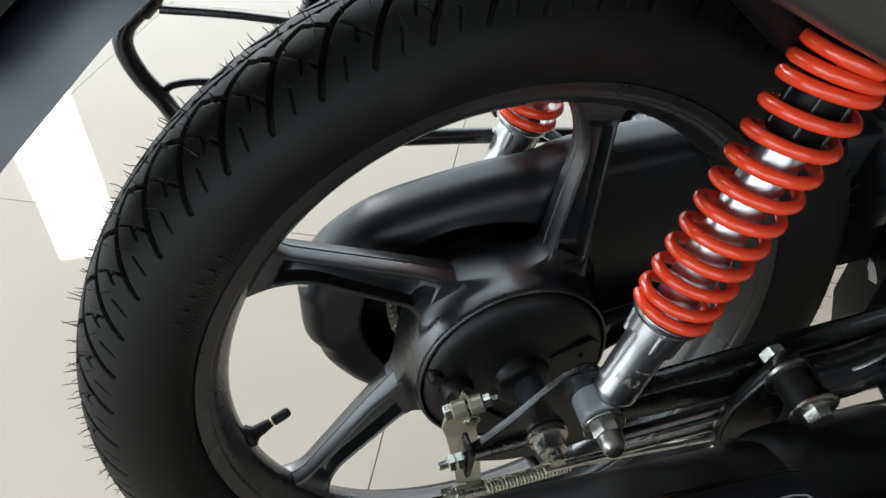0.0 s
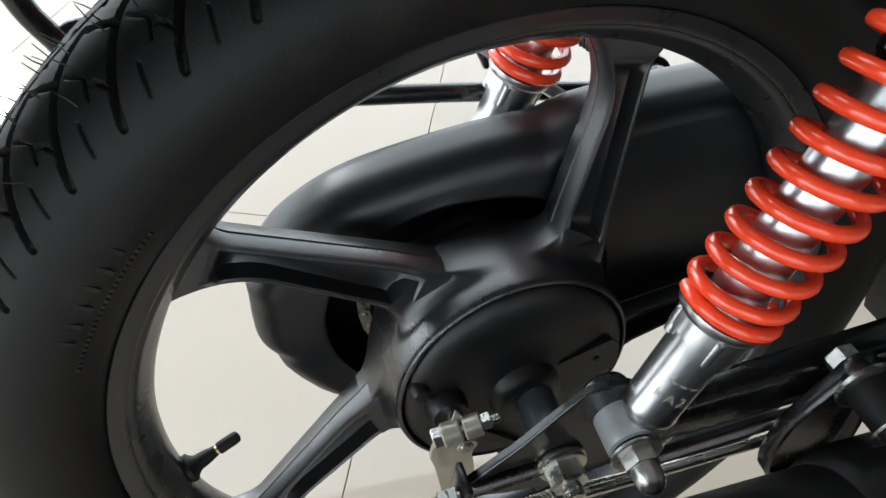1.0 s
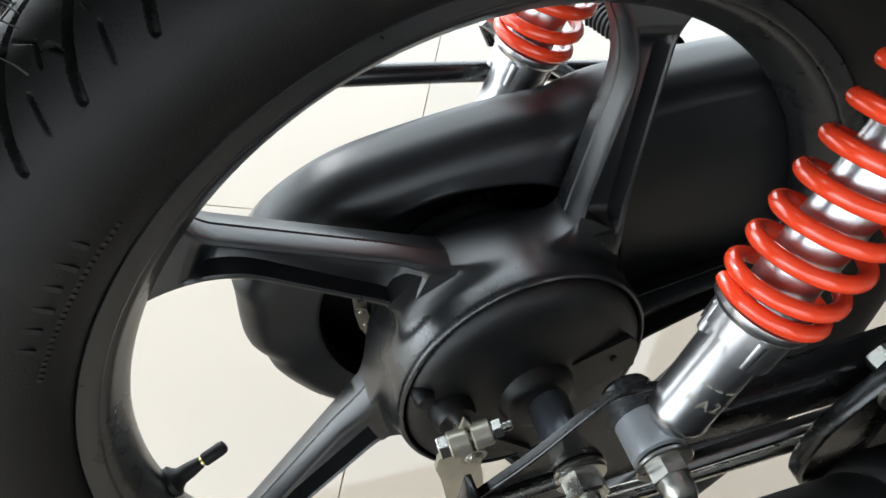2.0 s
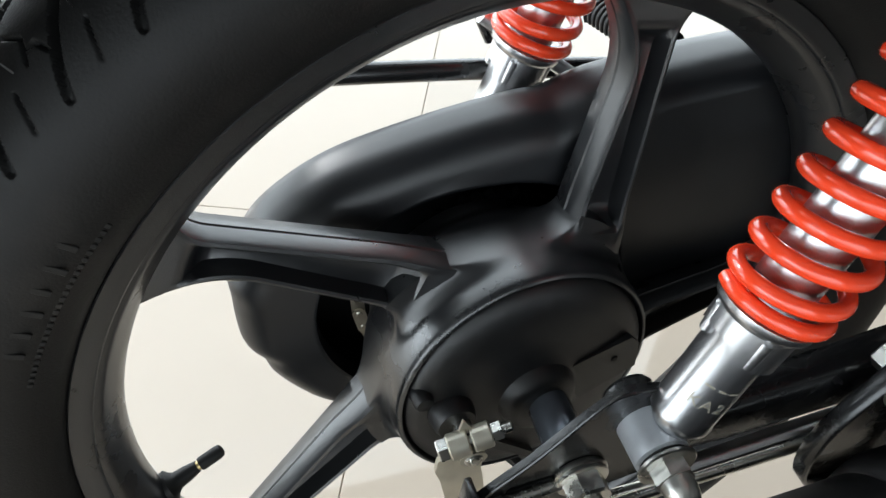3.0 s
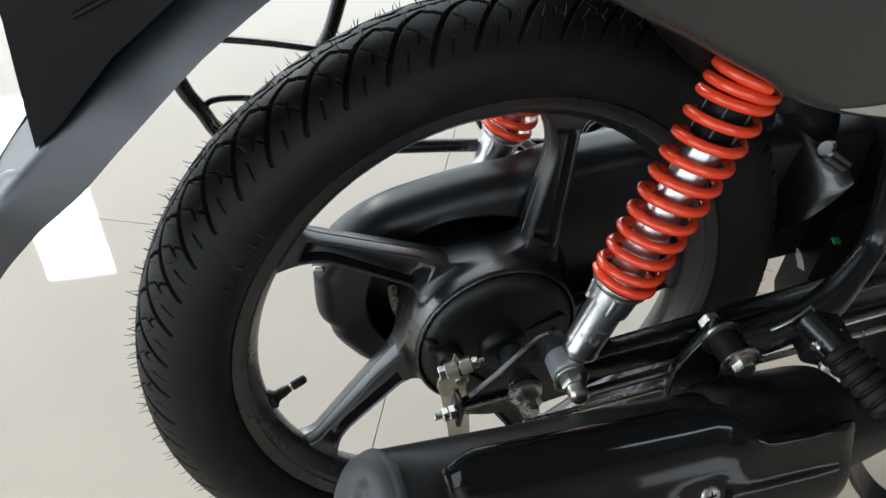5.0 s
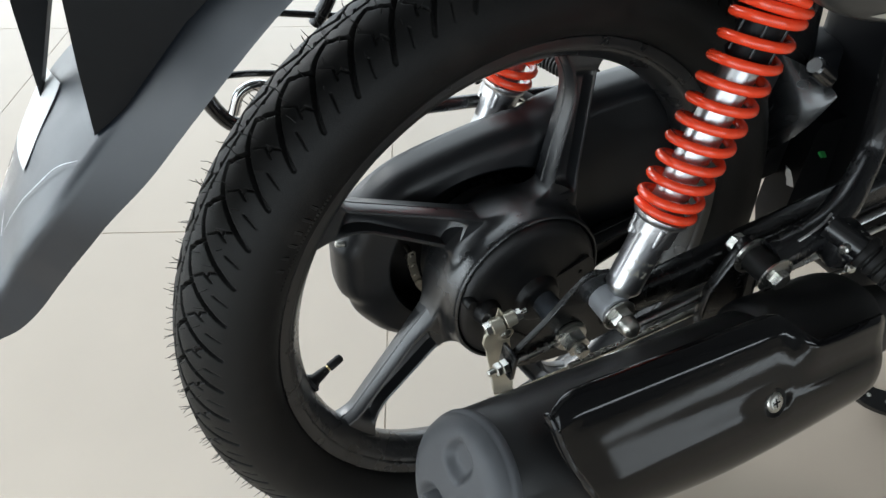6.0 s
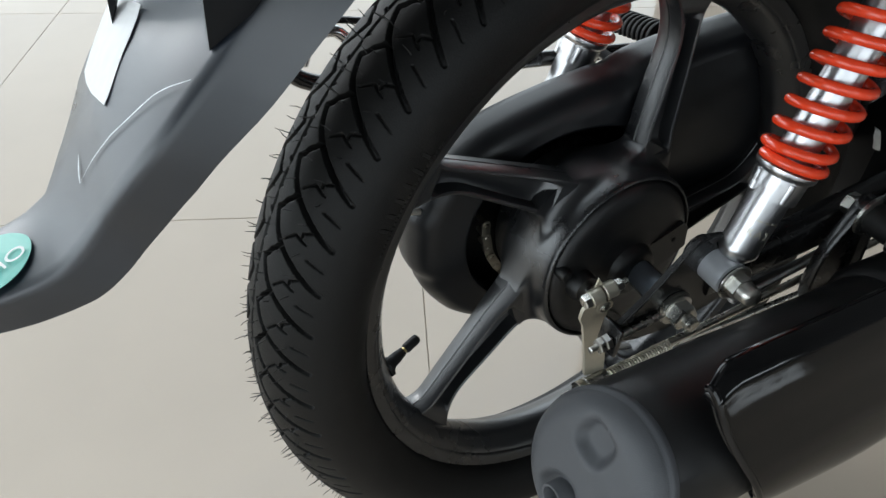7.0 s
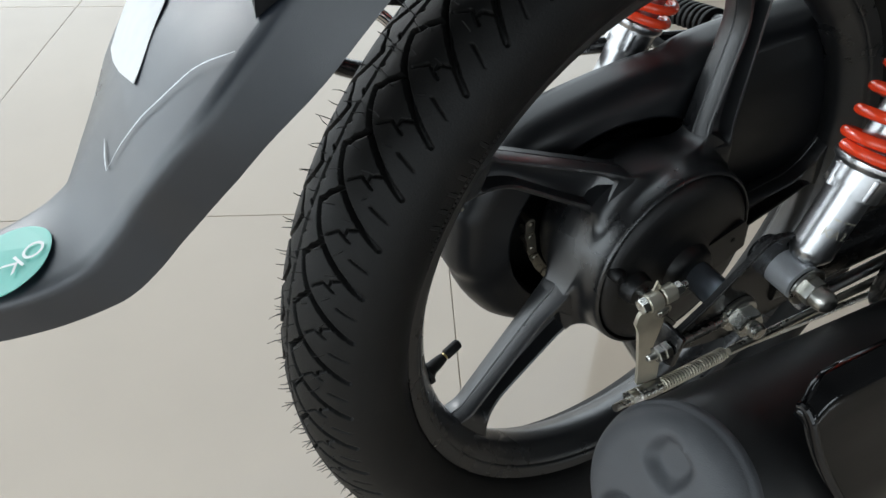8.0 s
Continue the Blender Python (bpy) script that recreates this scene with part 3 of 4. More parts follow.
bpart("swingarm", loops_mesh([[Vector((p.x, -p.y + 0.034, p.z)) for p in l] for l in arm_loops], True, True, True), FRAME, "black box-section swingarm", 50)

# ---- brake lever, rod and return spring
lever_rows = [(-0.0520, -0.0555, 0.0120, 0.0095), (-0.0560, -0.0558, -0.0010, 0.0125), (-0.0570, -0.0562, -0.0090, 0.0128), (-0.0555, -0.0585, -0.0150, 0.0120), (-0.0530, -0.0600, -0.0340, 0.0112), (-0.0505, -0.0612, -0.0540, 0.0104), (-0.0490, -0.0625, -0.0720, 0.0098)]
rows = []
lu = Vector((0.966, 0, -0.20)).normalized()
for x, y, z, w in lever_rows:
    p, n = Vector((x, y, z)), Vector((0, 1, 0))
    rows.append([p + lu * w + n * 0.0016, p + lu * w - n * 0.0016, p - lu * w - n * 0.0016, p - lu * w + n * 0.0016])
lever = bpart("brake_lever", bevelled(loops_mesh(rows, True, True, True), 0.0006, 2, 50), LEVER, "plated steel rear brake arm")
part("cam_shaft", joined(rod((-0.0500, -0.034, 0.002), (-0.0500, -0.0612, 0.002), 0.0052, 24), lathe([(0.0030, 0), (0.0030, 0.0008), (0.0, 0.0008)], (-0.050, -0.0612, 0.002), (0, -1, 0), 18)), ZINC, lever)
part("shaft_collar", lathe([(0.0054, 0), (0.0072, 0.0003), (0.0074, 0.0010), (0.0054, 0.0012)], (-0.0500, -0.0590, 0.002), (0, -1, -0.12), 26, False), LEVER, lever)
ca, cb = Vector((-0.0640, -0.0555, 0.0105)), Vector((-0.0375, -0.0555, 0.0165))
cd_ = (cb - ca).normalized()
part("clamp_lug", rod(ca + cd_ * 0.0015, ca + cd_ * 0.0125, 0.0070, 22, 0.0008), LEVER, lever)
part("clamp_lug", rod(ca + cd_ * 0.0140, ca + cd_ * 0.0245, 0.0068, 22, 0.0008), LEVER, lever)
part("clamp_bolt", joined(hexagon(ca + cd_ * 0.0012, ca - cd_ * 0.0042, 0.0062, 0.0008), rod(ca, cb + cd_ * 0.0085, 0.0028, 14)), ZINC, lever)
part("clamp_nut", hexagon(cb - cd_ * 0.0020, cb + cd_ * 0.0030, 0.0052, 0.0006), ZINC, lever)
part("wear_pointer", prism([(-0.0570, 0.0150), (-0.0545, 0.0270), (-0.0500, 0.0200), (-0.0480, 0.0160)], -0.0525, -0.0508, 0.0), LEVER, lever)
part("lever_pin", joined(rod((-0.0620, -0.0700, -0.0745), (-0.0370, -0.0670, -0.0775), 0.0062, 20), hexagon((-0.0700, -0.0712, -0.0737), (-0.0620, -0.0700, -0.0745), 0.0072)), ZINC, lever)
part("brake_rod", sweep(smooth_path([(-0.086, -0.0745, -0.0712), (-0.041, -0.0685, -0.0762), (0.034, -0.058, -0.0840), (0.16, -0.052, -0.094), (0.42, -0.050, -0.090)], 6), 0.0030, 12), ZINC, lever, "long plated brake rod")
part("stay_rod", sweep(smooth_path([(0.002, -0.0845, -0.0380), (0.060, -0.086, -0.0285), (0.20, -0.090, -0.0020), (0.42, -0.095, 0.036)], 6), 0.0032, 12), ZINC, swing, "long plated stay rod")


def helix(a, b, radius, wire, turns, segs=10, per=22, ends=(), start=0.0):
    """A coil spring from a to b; ends lists (fraction of turns, fraction of length) knots for the pitch."""
    a, b = Vector(a), Vector(b)
    d, u, v = frame_of(b - a)
    ln = (b - a).length
    knots = [(0, 0), *ends, (1, 1)]
    path = []
    for i in range(int(turns * per) + 1):
        f = i / (turns * per)
        h = float(np.interp(f, [k[0] for k in knots], [k[1] for k in knots]))
        t = start + 2 * math.pi * turns * f
        path.append(a + d * ln * h + (u * math.cos(t) + v * math.sin(t)) * radius)
    return sweep(path, wire, segs)


part("return_spring", helix((-0.0390, -0.0690, -0.0754), (0.0340, -0.0590, -0.0825), 0.0050, 0.0008, 24, 8, 24), LEVER, lever, "thin coiled return spring")
part("torque_link", sweep([(0.055, -0.0855, -0.010), (0.070, -0.0860, -0.0065), (0.20, -0.0880, 0.0180), (0.33, -0.090, 0.042)], 0.0052, 12, True, 0.55), STEEL, lever, "flat steel link bar")

# ---- shock absorbers


def shock(mirror, dx, dy, dz=0.0):
    s = -1 if mirror else 1
    f = lambda x, y, z: Vector((x + dx, s * y + dy, z + dz))
    base, head = f(0.0390, -0.0878, 0.0550), f(0.1190, -0.0798, 0.2750)
    d = (head - base).normalized()
    at = lambda h: base + d * h
    eye = f(0.0275, -0.0775, 0.0345)
    ax = Vector((0, s * -1, 0))
    body = bpart("shock_absorber", lathe([(0.0105, -0.010), (0.0148, -0.004), (0.0152, -0.001), (0.0146, 0.001), (0.0148, 0.040), (0.0152, 0.053), (0.0160, 0.0560), (0.0186, 0.0595), (0.0210, 0.0615), (0.0216, 0.0630), (0.0216, 0.0655), (0.0200, 0.0665), (0.0120, 0.0665)], base, d, 40),
                 STEEL, "chrome shock absorber with a red coil spring", 40)
    part("lower_eye", lathe([(0.0115, 0), (0.0136, 0.0012), (0.0136, 0.0218), (0.0115, 0.023)], eye - ax * 0.0005, ax, 32), ALUMINIUM, body)
    part("rubber_bush", lathe([(0.0112, -0.0015), (0.0120, 0.0), (0.0118, 0.024), (0.0112, 0.0255)], eye, ax, 28), RUBBER, body)
    part("washer", lathe([(0.0138, 0), (0.0146, 0.0006), (0.0146, 0.0018), (0.0138, 0.0024)], eye + ax * 0.0245, ax, 30), ZINC, body)
    part("acorn_nut", joined(hexagon(eye + ax * 0.0268, eye + ax * 0.0345, 0.0098, 0.0004),
                             lathe([(0.0080, 0), (0.0080, 0.005), (0.0074, 0.0090), (0.0056, 0.0120), (0.0028, 0.0136), (0.0, 0.0140)], eye + ax * 0.0343, ax, 24)), ZINC, body, "plated acorn nut")
    for turn in (58, 148, 238, 328):
        q, u, v = frame_of(d)
        side = u * math.cos(radians(turn)) + v * math.sin(radians(turn))
        part("preload_lug", rod(at(0.0425) + side * 0.0155, at(0.059) + side * 0.0165, 0.0030, 12, 0.002), STEEL, body)
    q, u, v = frame_of(d)
    skirt = []
    for rr, low in ((0.0152, 0), (0.0172, 0), (0.0180, 1), (0.0184, 2)):
        row = []
        for k in range(64):
            a = 2 * math.pi * k / 64
            step = 0.0070 * ease((math.cos(2 * a + 0.6) + 0.25) / 0.5)
            h = (0.0500 - step, 0.0495 - step, 0.0510 - step, 0.0610)[low if low < 2 else 3]
            row.append(at(h) + (u * math.cos(a) + v * math.sin(a)) * rr)
        skirt.append(row)
    part("preload_ring", loops_mesh(skirt), STEEL, body, "stepped chrome preload ring", 50)
    part("chrome_sleeve", lathe([(0.0128, 0.0665), (0.0132, 0.069), (0.0132, 0.198), (0.0125, 0.200)], base, d, 32), STEEL, body, "chrome inner sleeve")
    part("bump_sleeve", lathe([(0.0140, 0.188), (0.0160, 0.191), (0.0160, 0.2290), (0.012, 0.2310)], base, d, 32), DARK, body, "black slotted plastic sleeve")
    for turn in range(0, 360, 60):
        q, u, v = frame_of(d)
        side = u * math.cos(radians(turn + 12)) + v * math.sin(radians(turn + 12))
        part("sleeve_rib", rod(at(0.192) + side * 0.0160, at(0.2275) + side * 0.0160, 0.0012, 8, 0.0004), PLASTIC, body)
    part("coil_spring", helix(at(0.0700), at(0.2348), 0.0217, 0.0037, 12.35, 12, 30, ((0.0455, 0.0113), (0.0865, 0.0472), (0.8429, 0.9198), (0.8866, 0.9349), (0.9676, 0.9962)), 4.14), RED, body, "glossy red coil spring", 60)
    part("top_cap", lathe([(0.0130, 0.2285), (0.0135, 0.2310), (0.0135, 0.2370), (0.0120, 0.2400), (0.0, 0.2400)], base, d, 32), DARK, body)
    part("adjuster_screw", lathe([(0.0045, 0), (0.0050, 0.002), (0.004, 0.004)], at(0.2335) + Vector((-0.012, s * -0.013, 0)), Vector((-0.3, s * -0.5, 0.8)), 16), CHROME, body)
    return body


near_shock = shock(False, 0, 0)
shock(True, -0.029, 0.0362, 0.014)


def engraving(text, size, m, material, parent, name="engraving"):
    """Stamped letters as a thin mesh."""
    cu = bpy.data.curves.new(name, "FONT")
    cu.body, cu.size, cu.extrude, cu.align_x, cu.align_y = text, size, 0.00008, "CENTER", "CENTER"
    tmp = bpy.data.objects.new(name, cu)
    scene.collection.objects.link(tmp)
    me = bpy.data.meshes.new_from_object(tmp.evaluated_get(bpy.context.evaluated_depsgraph_get()))
    bpy.data.objects.remove(tmp)
    me.transform(m)
    me.materials.clear()
    me.materials.append(material)
    ob = new(name, me)
    ob.parent = parent
    return ob


sd = (Vector((0.1190, -0.0798, 0.2750)) - Vector((0.0390, -0.0878, 0.0550))).normalized()


def on_shock(h, turn):
    """Pose on the surface of the shock body, letters reading along the girth."""
    q, u, v = frame_of(sd)
    n = (u * math.cos(turn) + v * math.sin(turn)).normalized()
    t = sd.cross(n).normalized()
    p = Vector((0.0390, -0.0878, 0.0550)) + sd * h + n * 0.01490
    return Matrix(((t.x, sd.x, n.x, p.x), (t.y, sd.y, n.y, p.y), (t.z, sd.z, n.z, p.z), (0, 0, 0, 1)))


FACE = -0.62
for k, ch in enumerate("KA2"):
    engraving(ch, 0.0085, on_shock(0.016, FACE + 0.42 * (k - 1)), LEVER, near_shock, "stamped_letter")
for k, w in enumerate((0.0045, 0.0030, 0.0050)):
    part("stamped_mark", block((w, 0.0010, 0.0002), on_shock(0.0262, FACE + 0.10 + 0.40 * (k - 1))), LEVER, near_shock)

# ---- chain case with sprocket and chain
CASE = [(-0.1585, 0.020), (-0.1590, 0.034), (-0.1530, 0.042), (-0.1470, 0.056), (-0.1300, 0.076), (-0.0950, 0.0975), (-0.042, 0.1125), (0.008, 0.1215), (0.030, 0.1225), (0.042, 0.1275), (0.063, 0.1335), (0.111, 0.1395), (0.156, 0.1425),
        (0.21, 0.143), (0.30, 0.135), (0.42, 0.13), (0.42, 0.0), (0.30, -0.015), (0.20, -0.040), (0.10, -0.085), (0.045, -0.105), (0.0, -0.113), (-0.050, -0.112), (-0.081, -0.1065), (-0.103, -0.0972), (-0.1215, -0.0835),
        (-0.1310, -0.0718), (-0.1390, -0.0605), (-0.1435, -0.0525), (-0.1475, -0.0450), (-0.1478, -0.0380), (-0.1500, -0.0310), (-0.1560, -0.0250), (-0.1590, -0.0130), (-0.1592, 0.0060)]


CASE = [(p.x, p.y) for p in smooth_path([(x, z, 0) for x, z in CASE + CASE[:1]], 5)][:-1]


def case_radius(a):
    """Distance from the axle to the case outline in direction a."""
    d = Vector((math.cos(a), math.sin(a)))
    best = 0.15
    for (x0, z0), (x1, z1) in zip(CASE, CASE[1:] + CASE[:1]):
        ex, ez = x1 - x0, z1 - z0
        det = d.x * -ez + d.y * ex
        if abs(det) < 1e-9:
            continue
        s = (x0 * -ez + z0 * ex) / det
        t = (d.x * z0 - d.y * x0) / det
        if s > 0 and -1e-6 <= t <= 1.000001:
            best = s
    return best


angles = [2 * math.pi * k / 360 for k in range(360)]
outline = np.array([case_radius(a) for a in angles])
outline = sum(np.roll(outline, k) for k in range(-2, 3)) / 5
case_loops = []
for inset, y in ((0.030, 0.1020), (0.014, 0.0995), (0.006, 0.0955), (0.0012, 0.0890), (0.0, 0.082), (0.0, 0.070), (0.0006, 0.0655), (0.0022, 0.0610), (0.0050, 0.0565), (0.0085, 0.0530), (0.0125, 0.0503), (0.0170, 0.0486), (0.0220, 0.0478)):
    case_loops.append([Vector(((r - inset) * math.cos(a), y, (r - inset) * math.sin(a))) for r, a in zip(outline, angles)])
for ro, y in ((0.0915, 0.0470), (0.0900, 0.0466), (0.0886, 0.0474), (0.0880, 0.0600)):
    case_loops.append([Vector((-0.006 + (ro + 0.019 * max(0, -math.cos(a)) ** 1.5) * math.cos(a), y, (ro + 0.019 * max(0, -math.cos(a)) ** 1.5) * math.sin(a))) for a in angles])
case = bpart("chain_case", loops_mesh(case_loops, True, True, False), PLASTIC, "closed black moulded chain case", 50)
plate_line = [(0.086 * math.cos(t), 0.086 * math.sin(t)) for t in (radians(-100 + 7.5 * k) for k in range(21))]
part("inner_plate", prism(plate_line, 0.0485, 0.0505), DARK, case)
part("case_bolt", rod((-0.1585, 0.060, 0.043), (-0.1500, 0.060, 0.041), 0.0028, 12), ZINC, case)
tooth = []
for k in range(44 * 4):
    a = 2 * math.pi * k / 176
    tooth.append(((0.0630 if k % 4 in (0, 1) else 0.0605) * math.cos(a), (0.0630 if k % 4 in (0, 1) else 0.0605) * math.sin(a)))
sp = bpart("sprocket", prism(tooth, 0.070, 0.076), DARK, "steel rear sprocket")


def link(a0, a1, y, r=0.0865):
    p, q = polar(r, a0, y), polar(r, a1, y)
    mid, d = (p + q) / 2, (q - p)
    ang = math.atan2(d.z, d.x)
    pts = []
    for k in range(16):
        t = 2 * math.pi * k / 16
        cx = (d.length / 2) * (1 if math.cos(t) > 0 else -1)
        wz = 0.0042 + 0.0006 * abs(math.cos(t))
        pts.append((cx + 0.0045 * math.cos(t), wz * math.sin(t)))
    bm2 = prism(pts, -0.0007, 0.0007)
    bmesh.ops.transform(bm2, matrix=Matrix.Translation(mid) @ Matrix.Rotation(-ang, 4, "Y"), verts=bm2.verts)
    return bm2


chain = part("chain", rod(polar(0.0865, 178, 0.060), polar(0.0865, 178, 0.078), 0.0024, 10), CHAIN, sp, "steel drive chain on the sprocket")
for k in range(6):
    a = 178 + k * 8.4
    y = 0.0615 if k % 2 else 0.0635
    part("chain_link", joined(link(a, a + 8.4, y), rod(polar(0.0865, a, 0.0600), polar(0.0865, a, 0.078), 0.0024, 10)), CHAIN, sp)

# ---- exhaust
MUFF_R = 0.0484
MD = Vector((1, 0.0725, -0.0952)).normalized()
MA = Vector((-0.15, -0.1818, 0.0146))
q0, MU, MV = frame_of(MD)
ring = lambda h, r, a: MA + MD * h + (MU * math.cos(a) + MV * math.sin(a)) * r
slant = lambda p, q: 0.05 * p - 0.264 * q      # the rear end is cut at a slant
body_loops = []
for h, r, cut in ((0.0025, MUFF_R - 0.002, 1), (0.0045, MUFF_R, 1), (0.04, MUFF_R, 0.2), (0.12, MUFF_R, 0), (0.30, MUFF_R, 0), (0.335, 0.046, 0), (0.40, 0.034, 0), (0.47, 0.022, 0), (0.62, 0.020, 0)):
    body_loops.append([ring(h + cut * slant(r * math.cos(a), r * math.sin(a)), r, a) for a in (2 * math.pi * k / 72 for k in range(72))])
muffler = bpart("silencer", loops_mesh(body_loops, True, True, True), MUFFLER, "matt black round silencer with a glossy heat shield", 40)

muffler.location = (0.0040, -0.0010, HUB + 0.0030)


OUTLET, DIMPLE = (-0.0085, 0.0240), (-0.0050, -0.0243)


def end_cap():
    """Domed cap with a pressed square dimple and a dished outlet below it."""
    rings = [(0.0490, 0.0040), (0.0498, 0.0010), (0.0494, -0.0015), (0.0485, -0.0022), (0.0484, -0.0036), (0.0478, -0.0058), (0.0466, -0.0082), (0.0447, -0.0103), (0.0422, -0.0119), (0.0392, -0.0131)]
    rings += [(0.0365 - 0.0021 * k, -0.0139 - 0.0016 * (1 - (1 - k / 17) ** 2)) for k in range(18)]
    loops = []
    for r, h in rings:
        row = []
        for k in range(128):
            a = 2 * math.pi * k / 128
            p, q = r * math.cos(a), r * math.sin(a)
            c, d = math.cos(radians(12)), math.sin(radians(12))
            du, dv = p - DIMPLE[0], q - DIMPLE[1]
            e = ((abs(du * c + dv * d) / 0.0150) ** 3.2 + (abs(dv * c - du * d) / 0.0132) ** 3.2) ** (1 / 3.2)
            deep = 0.0068 * (1 - ease((e - 0.52) / 0.48))
            e = math.hypot(p - OUTLET[0], q - OUTLET[1])
            deep = max(deep, 0.0060 * (1 - ease((e - 0.0110) / 0.0075)))
            if r > 0.0475:
                deep = 0
            row.append(MA + MD * (0.0025 + h + deep + slant(p, q)) + MU * p + MV * q)
        loops.append(row)
    return loops_mesh(loops, True, False, True)


cap = part("end_cap", end_cap(), CAPGREY, muffler, "grey domed end cap with a pressed dimple", 60)
tip_at = MA + MU * OUTLET[0] + MV * OUTLET[1] + MD * (slant(*OUTLET) - 0.0150)
part("outlet", lathe([(0.0072, 0.020), (0.0072, 0.001), (0.0079, 0.0), (0.0093, 0.0), (0.0098, 0.001), (0.0098, 0.020)], tip_at, MD, 32, False), CAPGREY, muffler)
# Black disc inside the tube stands for the dark of the bore.
part("outlet_bore_shade", lathe([(0.0072, 0.012), (0.0, 0.012)], tip_at, MD, 24, False), DARK, muffler)


def heat_shield():
    """A pressed cover that stands off the silencer along its upper edge."""
    angs = [56, 40, 20, 0, -20, -34, -47, -58, -67, -73, -78, -81, -83]
    rads = [0.0555, 0.0570, 0.0575, 0.0575, 0.0570, 0.0570, 0.0600, 0.0660, 0.0735, 0.0800, 0.0840, 0.0850, 0.0830]
    fine = smooth_path([(a, r * 1000, 0) for a, r in zip(angs, rads)], 4)
    loops = []
    for h in (0.0370, 0.0376, 0.0395, 0.0440, 0.050, 0.058, 0.075, 0.10, 0.13, 0.16, 0.19, 0.215, 0.235, 0.245, 0.252, 0.260, 0.268, 0.276, 0.286, 0.300, 0.32, 0.345, 0.356, 0.360):
        tip = min(1, max(0, (h - 0.037) / 0.026))
        end = min(1, max(0, (0.360 - h) / 0.014))
        drop = min(1, max(0, (h - 0.240) / 0.040))
        lift = math.sqrt(tip * (2 - tip)) * math.sqrt(end * (2 - end))
        outer, inner = [], []
        for p in fine:
            f = (56 - p.x) / 139.0
            a = p.x
            if a < -30:
                a = -30 + (a + 30) * (1 - 0.40 * drop * drop * (3 - 2 * drop))
            if tip < 1:
                a = a + (1 - tip) ** 2 * 8 * (1 if f > 0.5 else -1) * abs(2 * f - 1) ** 3
            r = MUFF_R + 0.001 + (p.y / 1000 - MUFF_R - 0.001) * (0.70 + 0.30 * lift) * (1 - 0.45 * drop * max(0, (f - 0.6) / 0.4))
            r += 0.0075 * ease((p.x + 10) / 50) * math.sin(math.pi * min(1, max(0, (h - 0.037) / 0.323)))
            bolt = math.hypot((h - 0.232), (radians(p.x) - radians(-30)) * 0.056) / 0.013
            r -= 0.003 * max(0, 1 - bolt ** 2)
            hh = h + 0.078 * max(0.0, (p.x + 83) / 139) ** 1.3 * max(0, 1 - (h - 0.037) / 0.19)
            outer.append(ring(hh, r, radians(a)))
            inner.append(ring(hh, r - 0.0018, radians(a)))
        loops.append(outer + inner[::-1])
        if abs(h - 0.0395) < 1e-6:
            shield_edge.extend(outer)
    return loops_mesh(loops, True, True, True)


shield_edge = []
shield = part("heat_shield", heat_shield(), GLOSS, muffler, "glossy black heat shield", 55)
part("rolled_edge", sweep([p - MD * 0.0012 for p in shield_edge], 0.0024, 10), GLOSS, muffler)
ba = radians(-30)
bn = (MU * math.cos(ba) + MV * math.sin(ba))
bp_ = ring(0.232, 0.0548, ba)
part("shield_bolt", lathe([(0.0078, 0), (0.0080, 0.0008), (0.0074, 0.002), (0.0055, 0.0026), (0.0, 0.0026)], bp_, bn, 28), ZINC, muffler, "plated shield bolt in a dark recess")
turned = Matrix.Translation(bp_ + bn * 0.0027) @ bn.to_track_quat("Z", "Y").to_matrix().to_4x4()
# Raised black cross paints the shade of the screw recess.
part("bolt_slot_shade", joined(block((0.0072, 0.0012, 0.0006), turned), block((0.0012, 0.0072, 0.0006), turned)), DARK, muffler)
part("bolt_seat", lathe([(0.0078, -0.0005), (0.0112, -0.0005), (0.0120, 0.0012), (0.0112, 0.0018), (0.0078, 0.0005)], bp_, bn, 28, False), RUBBER, muffler)

HANG = [(0.1375, 0.0640), (0.1400, 0.0700), (0.1460, 0.0740), (0.1550, 0.0735), (0.1615, 0.0660), (0.1660, 0.0500), (0.1700, 0.0250), (0.1740, -0.0050), (0.1740, -0.0260), (0.1600, -0.0340), (0.1360, -0.0330), (0.1230, -0.0220), (0.1180, -0.0050),
        (0.1178, 0.0120), (0.1200, 0.0280), (0.1270, 0.0440)]
HANG = [(p.x, p.y) for p in smooth_path([(x, z, 0) for x, z in HANG + HANG[:1]], 4)][:-1]
hang_loops = []
for inset, y in ((0.004, -0.0955), (0.001, -0.0960), (0.0, -0.0975), (0.0, -0.1050), (0.0008, -0.1060), (0.0022, -0.1060), (0.0034, -0.1045), (0.0042, -0.1000), (0.0060, -0.0985), (0.0100, -0.0982)):
    hang_loops.append([Vector((0.146 + (x - 0.146) * (1 - inset / 0.028), y, 0.020 + (z - 0.020) * (1 - inset / 0.050))) for x, z in HANG])
hanger = bpart("silencer_hanger", loops_mesh(hang_loops, True, True, True), FRAME, "black stamped silencer hanger plate", 40)
saddle = []
